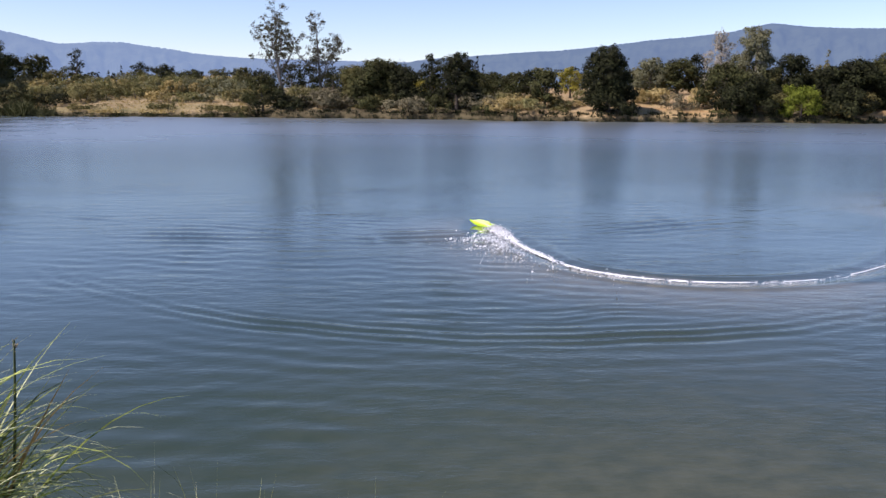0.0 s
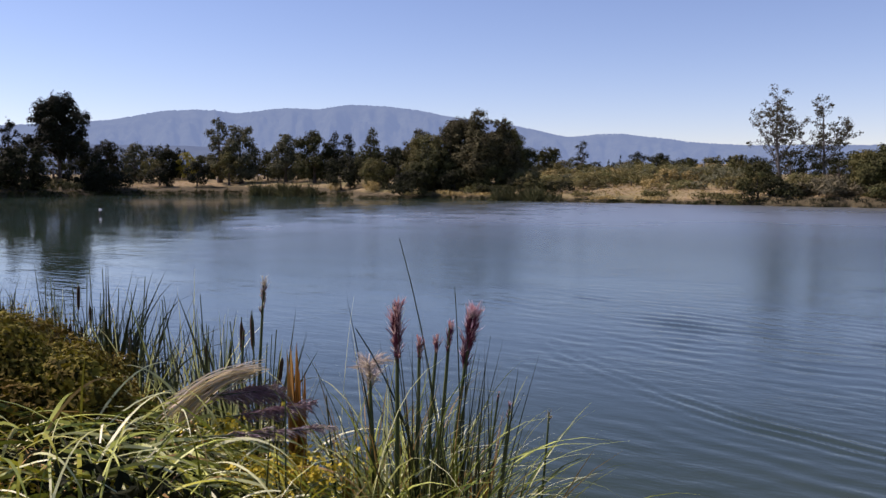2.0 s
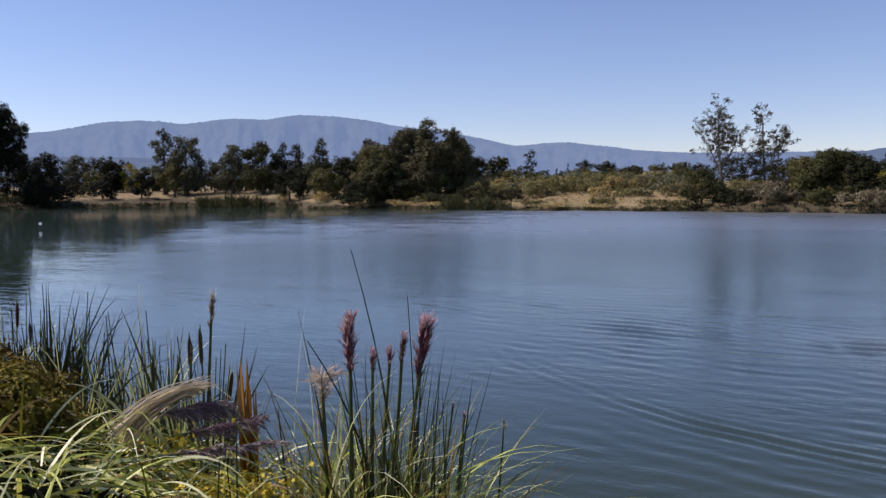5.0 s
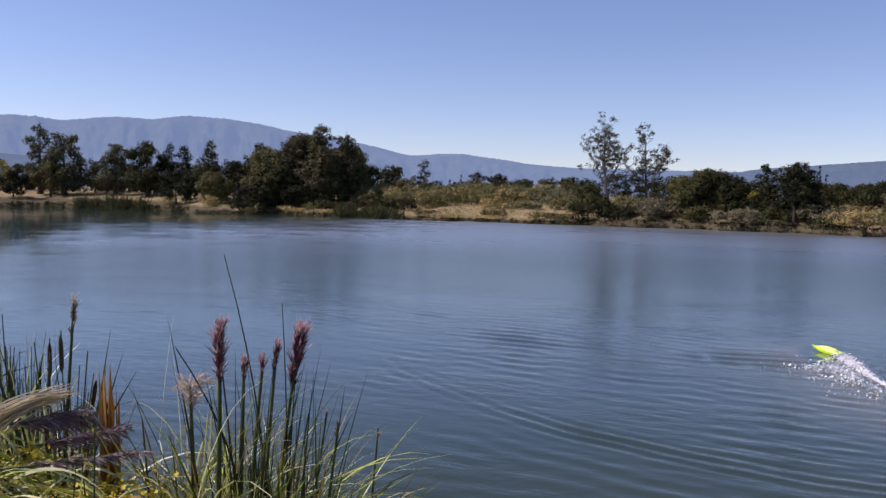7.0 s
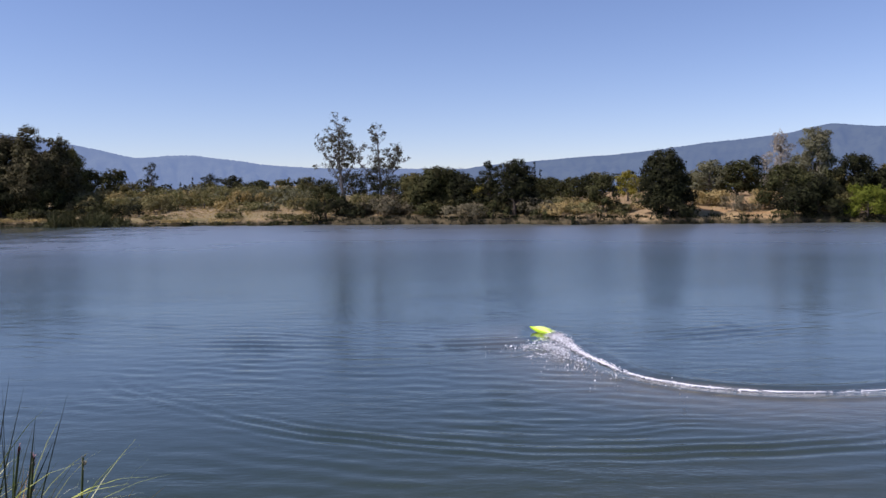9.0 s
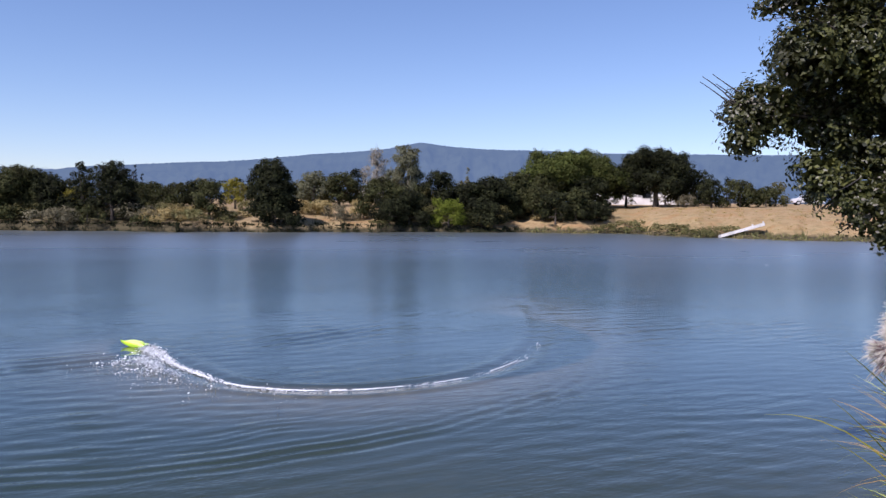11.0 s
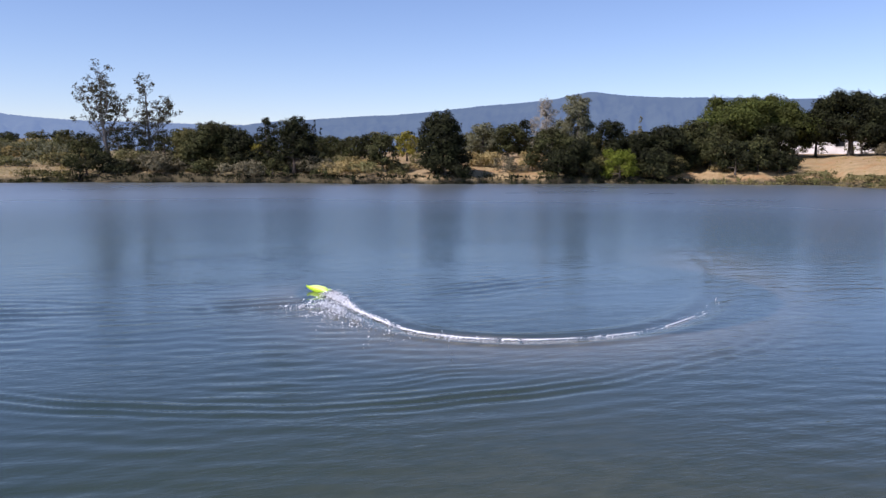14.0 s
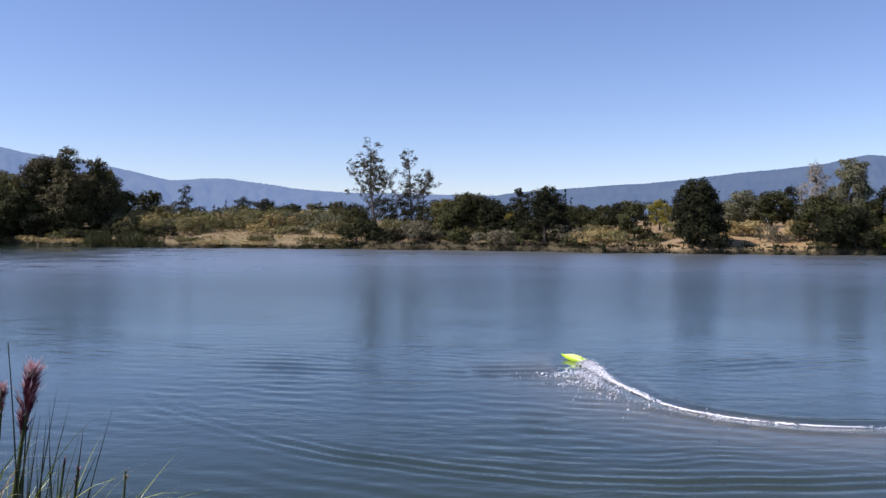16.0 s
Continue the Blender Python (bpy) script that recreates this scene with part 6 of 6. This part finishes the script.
    for k in range(16):
        az, z = -49 - 15 * r.random(), r.uniform(2.8, 4.6)
        x, y = polar(az, 8.15 + 0.15 * r.random())
        p0 = np.array([x, y, z]) - o
        d = np.array([r.normal(), 0.3 * r.normal(), r.normal()])
        d *= r.uniform(0.2, 0.45) / np.linalg.norm(d)
        tw.append(tube(p0 + d * s + r.normal(0, 0.025, 3) * (s - s * s) * 4, np.linspace(0.005, 0.0015, 9), 4))
    for k in range(9):
        x, y = polar(-47.2 + r.uniform(-0.4, 0.4), 8.5)
        p0 = np.array([x, y, 3.35 + r.uniform(-0.1, 0.25)]) - o
        x2, y2 = polar(-44.9 + r.uniform(-0.3, 1.3), 8.4)
        p1 = np.array([x2, y2, 3.55 + r.uniform(-0.15, 0.35)]) - o
        tw.append(tube(p0 + (p1 - p0) * s + np.array([0, 0, 0.10]) * (s - s * s) * r.uniform(-1, 2), np.linspace(0.011, 0.003, 9), 4))
    for v, f in tw:
        piece("bare_twig", mesh_of("bare_twig", v, f, BARK_PALE, True), ob, "bare grey twig")


near_oak()


# ---- building, cars, landing ramp ----
def box_bm(bm, x0, x1, y0, y1, z0, z1, bevel=0.0):
    q = bmesh.ops.create_cube(bm, size=1)["verts"]
    bmesh.ops.scale(bm, vec=(x1 - x0, y1 - y0, z1 - z0), verts=q)
    bmesh.ops.translate(bm, vec=((x0 + x1) / 2, (y0 + y1) / 2, (z0 + z1) / 2), verts=q)
    if bevel:
        bmesh.ops.bevel(bm, geom=list({e for v in q for e in v.link_edges}), offset=bevel, segments=2, affect="EDGES")
    return bm


def box(x0, x1, y0, y1, z0, z1, bevel=0.0):
    return box_bm(bmesh.new(), x0, x1, y0, y1, z0, z1, bevel)


def building():
    x, y = polar(-40.6, 129)
    z = ground_z(x, y) - 0.1
    ob = thing("building", (x, y, z), "low white-walled building with a shallow roof behind the trees", "building")
    ob.rotation_euler = (0, 0, radians(-47))
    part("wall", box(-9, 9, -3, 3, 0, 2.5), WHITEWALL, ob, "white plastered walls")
    bm = bmesh.new()
    vs = [bm.verts.new(p) for p in ((-9.5, -3.6, 2.45), (9.5, -3.6, 2.45), (9.5, 3.6, 2.45), (-9.5, 3.6, 2.45), (-9.5, 0, 3.2), (9.5, 0, 3.2))]
    for q in ((0, 1, 5, 4), (2, 3, 4, 5), (0, 4, 3), (1, 2, 5), (3, 2, 1, 0)):
        bm.faces.new([vs[k] for k in q])
    part("roof", bm, ROOFING, ob, "low grey roof")
    for k in range(4):
        win = part("window", box(-7 + k * 4.2, -5.6 + k * 4.2, -3.06, -2.98, 1.0, 2.0, 0.02), WOODGREY, ob)
        part("pane", box(-6.9 + k * 4.2, -5.7 + k * 4.2, -3.08, -3.05, 1.1, 1.9), DARKGLASS, win)


def car(az, D, turn, paint, label):
    x, y = polar(az, D)
    ob = thing("parked_car", (x, y, ground_z(x, y)), label, "car", "parked cars")
    ob.rotation_euler = (0, 0, radians(turn))
    bm = bmesh.new()
    prof = ((-2.1, 0.35), (-2.15, 0.75), (-1.9, 0.95), (-1.35, 1.0), (-0.75, 1.42), (0.55, 1.45), (1.2, 1.02), (1.95, 0.88), (2.15, 0.65), (2.12, 0.35))
    a = [bm.verts.new((p, -0.85 if q < 1.1 else -0.66, q)) for p, q in prof]
    b = [bm.verts.new((p, 0.85 if q < 1.1 else 0.66, q)) for p, q in prof]
    bm.faces.new(a)
    bm.faces.new(b[::-1])
    n = len(prof)
    for k in range(n):
        bm.faces.new((a[k], b[k], b[(k + 1) % n], a[(k + 1) % n]))
    bmesh.ops.recalc_face_normals(bm, faces=bm.faces)
    bmesh.ops.bevel(bm, geom=list(bm.edges), offset=0.05, segments=2, affect="EDGES")
    part("body", bm, paint, ob)
    for s in (-1, 1):
        for c, w in ((-0.62, 0.42), (0.38, 0.42)):
            bm = box(c - w, c + w, -0.012, 0.012, 1.06, 1.36, 0.01)
            bmesh.ops.rotate(bm, cent=(0, 0, 1.06), matrix=Matrix.Rotation(radians(27 * s), 3, "X"), verts=bm.verts)
            bmesh.ops.translate(bm, vec=(0, s * 0.86, 0), verts=bm.verts)
            part("window", bm, DARKGLASS, ob)
        for c in (-1.35, 1.35):
            bm = bmesh.new()
            bmesh.ops.create_cone(bm, cap_ends=True, segments=20, radius1=0.33, radius2=0.33, depth=0.22, matrix=Matrix.Translation((c, s * 0.78, 0.33)) @ Matrix.Rotation(radians(90), 4, "X"))
            bmesh.ops.bevel(bm, geom=[e for e in bm.edges if len(e.link_faces) == 2 and e.calc_face_angle(0) > 1], offset=0.03, segments=2, affect="EDGES")
            wheel = part("wheel", bm, TYRE, ob)
            bm = bmesh.new()
            bmesh.ops.create_cone(bm, cap_ends=True, segments=16, radius1=0.2, radius2=0.17, depth=0.03, matrix=Matrix.Translation((c, s * 0.90, 0.33)) @ Matrix.Rotation(radians(90), 4, "X"))
            part("rim", bm, STEEL, wheel)


def ramp():
    a, b = Vector((60.0, 57.7, 0.05)), Vector((62.6, 54.5, 1.35))
    d = b - a
    ob = thing("landing_ramp", a, "pale weathered wooden ramp sloping from bank to water", "ramp")
    ob.rotation_euler = d.to_track_quat("X", "Z").to_euler()
    L = d.length
    for s in (-0.5, 0.5):
        part("beam", box(0, L, s - 0.06, s + 0.06, -0.08, 0.22, 0.02), WOODGREY, ob, "side beam")
    n = 16
    for k in range(n):
        part("plank", box(L * k / n + 0.01, L * (k + 1) / n - 0.01, -0.44, 0.44, 0.02, 0.07, 0.008), WOODGREY, ob)
    for s in (-0.5, 0.5):
        for u in (0.75, 0.98):
            bm = box(L * u - 0.06, L * u + 0.06, s - 0.06, s + 0.06, 0.2, 0.36, 0.015)
            part("post", bm, WOODGREY, ob)


def buoy(az, D):
    x, y = polar(az, D)
    ob = thing("marker_buoy", (x, y, -0.05), "slim marker buoy with a white top on dark floats", "buoy")
    for name, r0, r1, z0, z1, mat, word in (("float", 0.11, 0.10, 0.0, 0.20, TYRE, "dark float in the water"), ("post", 0.05, 0.05, 0.20, 0.34, TYRE, "dark post"), ("cap", 0.12, 0.09, 0.34, 0.52, CARPAINT, "white painted cap")):
        bm = bmesh.new()
        bmesh.ops.create_cone(bm, cap_ends=True, segments=16, radius1=r0, radius2=r1, depth=z1 - z0, matrix=Matrix.Translation((0, 0, (z0 + z1) / 2)))
        bmesh.ops.bevel(bm, geom=[e for e in bm.edges if e.calc_face_angle(0) > 1], offset=0.025, segments=2, affect="EDGES")
        part(name, bm, mat, ob, word, True)


building()
car(-51.5, 126, -40, CARPAINT, "white parked car above the clay bank")
car(-54.6, 126, -36, CARGREY, "silver parked car above the clay bank")
ramp()
buoy(52.3, 66.5)


# ---- the model boat and its wake ----
def boat():
    ob = thing("model_boat", (1.92, 16.1, 0.0), "fluorescent green model speedboat planing on the lake", "boat")
    heading = math.degrees(math.atan2(0.72, -0.70))
    ob.rotation_euler = (radians(-5), radians(-4), radians(heading))
    L, W = 0.58, 0.17
    bm = bmesh.new()
    rows = []
    for u, w, keel, deck in ((0.0, 0.92, 0.0, 0.080), (0.2, 1.0, -0.01, 0.083), (0.45, 1.0, -0.015, 0.086), (0.65, 0.86, -0.01, 0.088), (0.82, 0.55, 0.012, 0.088), (0.94, 0.24, 0.038, 0.084), (1.0, 0.05, 0.062, 0.078)):
        x = (u - 0.5) * L
        rows.append([bm.verts.new(p) for p in ((x, 0, keel), (x, W * w * 0.46, keel + 0.035), (x, W * w * 0.5, deck - 0.015), (x, W * w * 0.42, deck), (x, -W * w * 0.42, deck), (x, -W * w * 0.5, deck - 0.015), (x, -W * w * 0.46, keel + 0.035))])
    for p, q in zip(rows, rows[1:]):
        for k in range(7):
            bm.faces.new((p[k], q[k], q[(k + 1) % 7], p[(k + 1) % 7]))
    bm.faces.new(rows[0])
    bm.faces.new(rows[-1][::-1])
    bmesh.ops.recalc_face_normals(bm, faces=bm.faces)
    part("hull", bm, HULL, ob, "fluorescent green hull")
    bm = bmesh.new()
    rows = []
    for u, w, h in ((-0.22, 0.04, 0.008), (-0.17, 0.058, 0.034), (0.0, 0.062, 0.042), (0.11, 0.05, 0.028), (0.19, 0.022, 0.006)):
        rows.append([bm.verts.new(p) for p in ((u, -w, 0.078), (u, -w * 0.6, 0.084 + h), (u, w * 0.6, 0.084 + h), (u, w, 0.078))])
    for p, q in zip(rows, rows[1:]):
        for k in range(3):
            bm.faces.new((p[k], q[k], q[k + 1], p[k + 1]))
    bm.faces.new(rows[0])
    bm.faces.new(rows[-1][::-1])
    bmesh.ops.recalc_face_normals(bm, faces=bm.faces)
    part("canopy", bm, HULL_TOP, ob, "pale lime canopy")
    part("rudder", box(-0.335, -0.30, -0.006, 0.006, -0.06, 0.05, 0.003), STEEL, ob, "small metal rudder")


boat()


def wake():
    """Foam left on the track, thick behind the stern and broken further on, and thrown spray."""
    r = np.random.default_rng(5)
    tp, ts = trail(500)
    tan = np.gradient(tp, axis=0)
    tan /= np.linalg.norm(tan, axis=1, keepdims=True)
    nor = np.stack([-tan[:, 1], tan[:, 0]], -1)
    n = 6500
    s = ts[-1] * r.random(n) ** 3.0 * 0.42
    k = np.searchsorted(ts, s).clip(0, 499)
    age = s / ts[-1]
    width = 0.04 + 0.16 * np.sqrt(age)
    two = np.where(r.random(n) < 0.5, -1, 1) * width * np.clip(age * 6, 0, 1) * 0.55
    two = np.where(two < 0, two, two * 0.9 + 0.03 * np.sin(s * 3.1))
    off = two + r.normal(0, 1, n) * (0.055 * np.exp(-s / 1.6) + 0.016) + 0.03 * np.sin(s * 2.3 + 1)
    p = np.stack([np.interp(s, ts, tp[:, i]) for i in range(2)], -1) + nor[k] * off[:, None]
    # patches of foam have burst already further back
    live = r.random(n) < np.clip(1.15 - age * 2.2 + 0.5 * np.sin(s * 5.0 + off * 9) * np.clip(age * 8, 0, 1), 0.02, 1) * np.where(two > 0, np.exp(-s / 7.0), 1)
    c = np.stack([p[:, 0], p[:, 1], 0.006 + np.abs(r.normal(0, 1, n)) * 0.035 * np.exp(-s / 1.2)], -1)
    size = 0.032 * (1.2 - 0.95 * np.clip(age * 2.4, 0, 1)) * r.uniform(0.3, 1.2, n)
    v, f = leaf_cloud(c[live], r.normal(0, 0.25, (live.sum(), 3)) + [0, 0, 1], size[live], r, 0.8, 0.1)
    tagged(new("wake_foam", mesh_of("wake_foam", v, f, FOAM)), "white foam trail curving behind the model boat", "foam", kind="stuff")
    # the unbroken white strips behind the stern
    for name, s0, s1, shift, wide, fade, word in (("wake_foam", 0.05, 12.5, 0.0, 0.075, 2.4, "unbroken white foam strip behind the boat"),):
        m = 420
        q = np.linspace(s0, s1, m)
        mid = np.stack([np.interp(q, ts, tp[:, i]) for i in range(2)], -1)
        side = np.stack([np.interp(q, ts, nor[:, i]) for i in range(2)], -1)
        rough = np.convolve(r.normal(0, 1, m + 4), np.ones(5) / 5, "valid")
        patch = np.convolve(r.normal(0, 1, m + 16), np.ones(17) / 4.1, "valid")
        gaps = np.clip(patch * 1.5 + np.where(shift == 0, 3.2 - q * 0.32, 0.1), 0.02, 1)
        half = (wide * np.exp(-q / fade) + 0.0045) * np.clip(0.8 + 0.9 * rough, 0.08, 2) * gaps * np.clip((s1 - q) / 2.5, 0, 1) * np.clip((q - s0) / 0.3 + 0.4, 0, 1)
        off2 = shift * np.clip(q / 3, 0, 1) + 0.02 * np.sin(q * 2.3 + 1)
        lift = (0.010 + 0.035 * np.exp(-q / 1.1) * (shift == 0)) * np.where(gaps > 0.1, gaps, -1.5)
        rows = [np.concatenate([mid + side * (off2 + k * half)[:, None], (0.004 + np.where(k == 0, lift, np.minimum(lift, 0)))[:, None]], 1) for k in (-1, 0, 1)]
        v = np.stack(rows, 1).reshape(-1, 3)
        i = np.arange(m - 1)[:, None] * 3
        f = np.concatenate([i + [0, 1, 4, 3], i + [1, 2, 5, 4]])
        tagged(new(name, mesh_of(name, v, f, FOAM, True)), word, "foam", kind="stuff")
    # spray: fine drops in a low fan
    n = 2600
    s = 0.15 + r.gamma(1.8, 0.55, n)
    k = np.searchsorted(ts, s).clip(0, 499)
    side = -np.abs(r.normal(0, 0.34, n)) * (0.15 + s * 0.30)
    h = np.abs(r.normal(0, 0.06, n)) * np.exp(-((s - 1.2) / 1.6) ** 2)
    p = tp[k] + nor[k] * side[:, None]
    c = np.stack([p[:, 0], p[:, 1], 0.02 + h], -1)
    v, f = leaf_cloud(c, r.normal(size=c.shape), 0.008 * r.uniform(0.4, 1.3, n), r, 0.8, 0.4)
    tagged(new("wake_spray", mesh_of("wake_spray", v, f, FOAM)), "fine white spray thrown up by the boat", "spray", kind="stuff")
    # flung water falling back beside the track
    n = 2200
    s = 0.7 + r.gamma(2.2, 0.42, n)
    k = np.searchsorted(ts, s).clip(0, 499)
    p = tp[k] - nor[k] * (0.25 + r.gamma(2.0, 0.15, n) * (0.7 + 0.5 * np.sin(s * 7)))[:, None]
    c = np.stack([p[:, 0], p[:, 1], 0.01 + r.gamma(1.2, 0.03, n)], -1)
    v, f = leaf_cloud(c, r.normal(0, 0.5, c.shape) + [0, 0, 1], 0.027 * r.uniform(0.3, 1.3, n), r, 0.8, 0.3)
    tagged(new("wake_splash", mesh_of("wake_splash", v, f, FOAM)), "white splashes falling back beside the wake", "spray", kind="stuff")


wake()
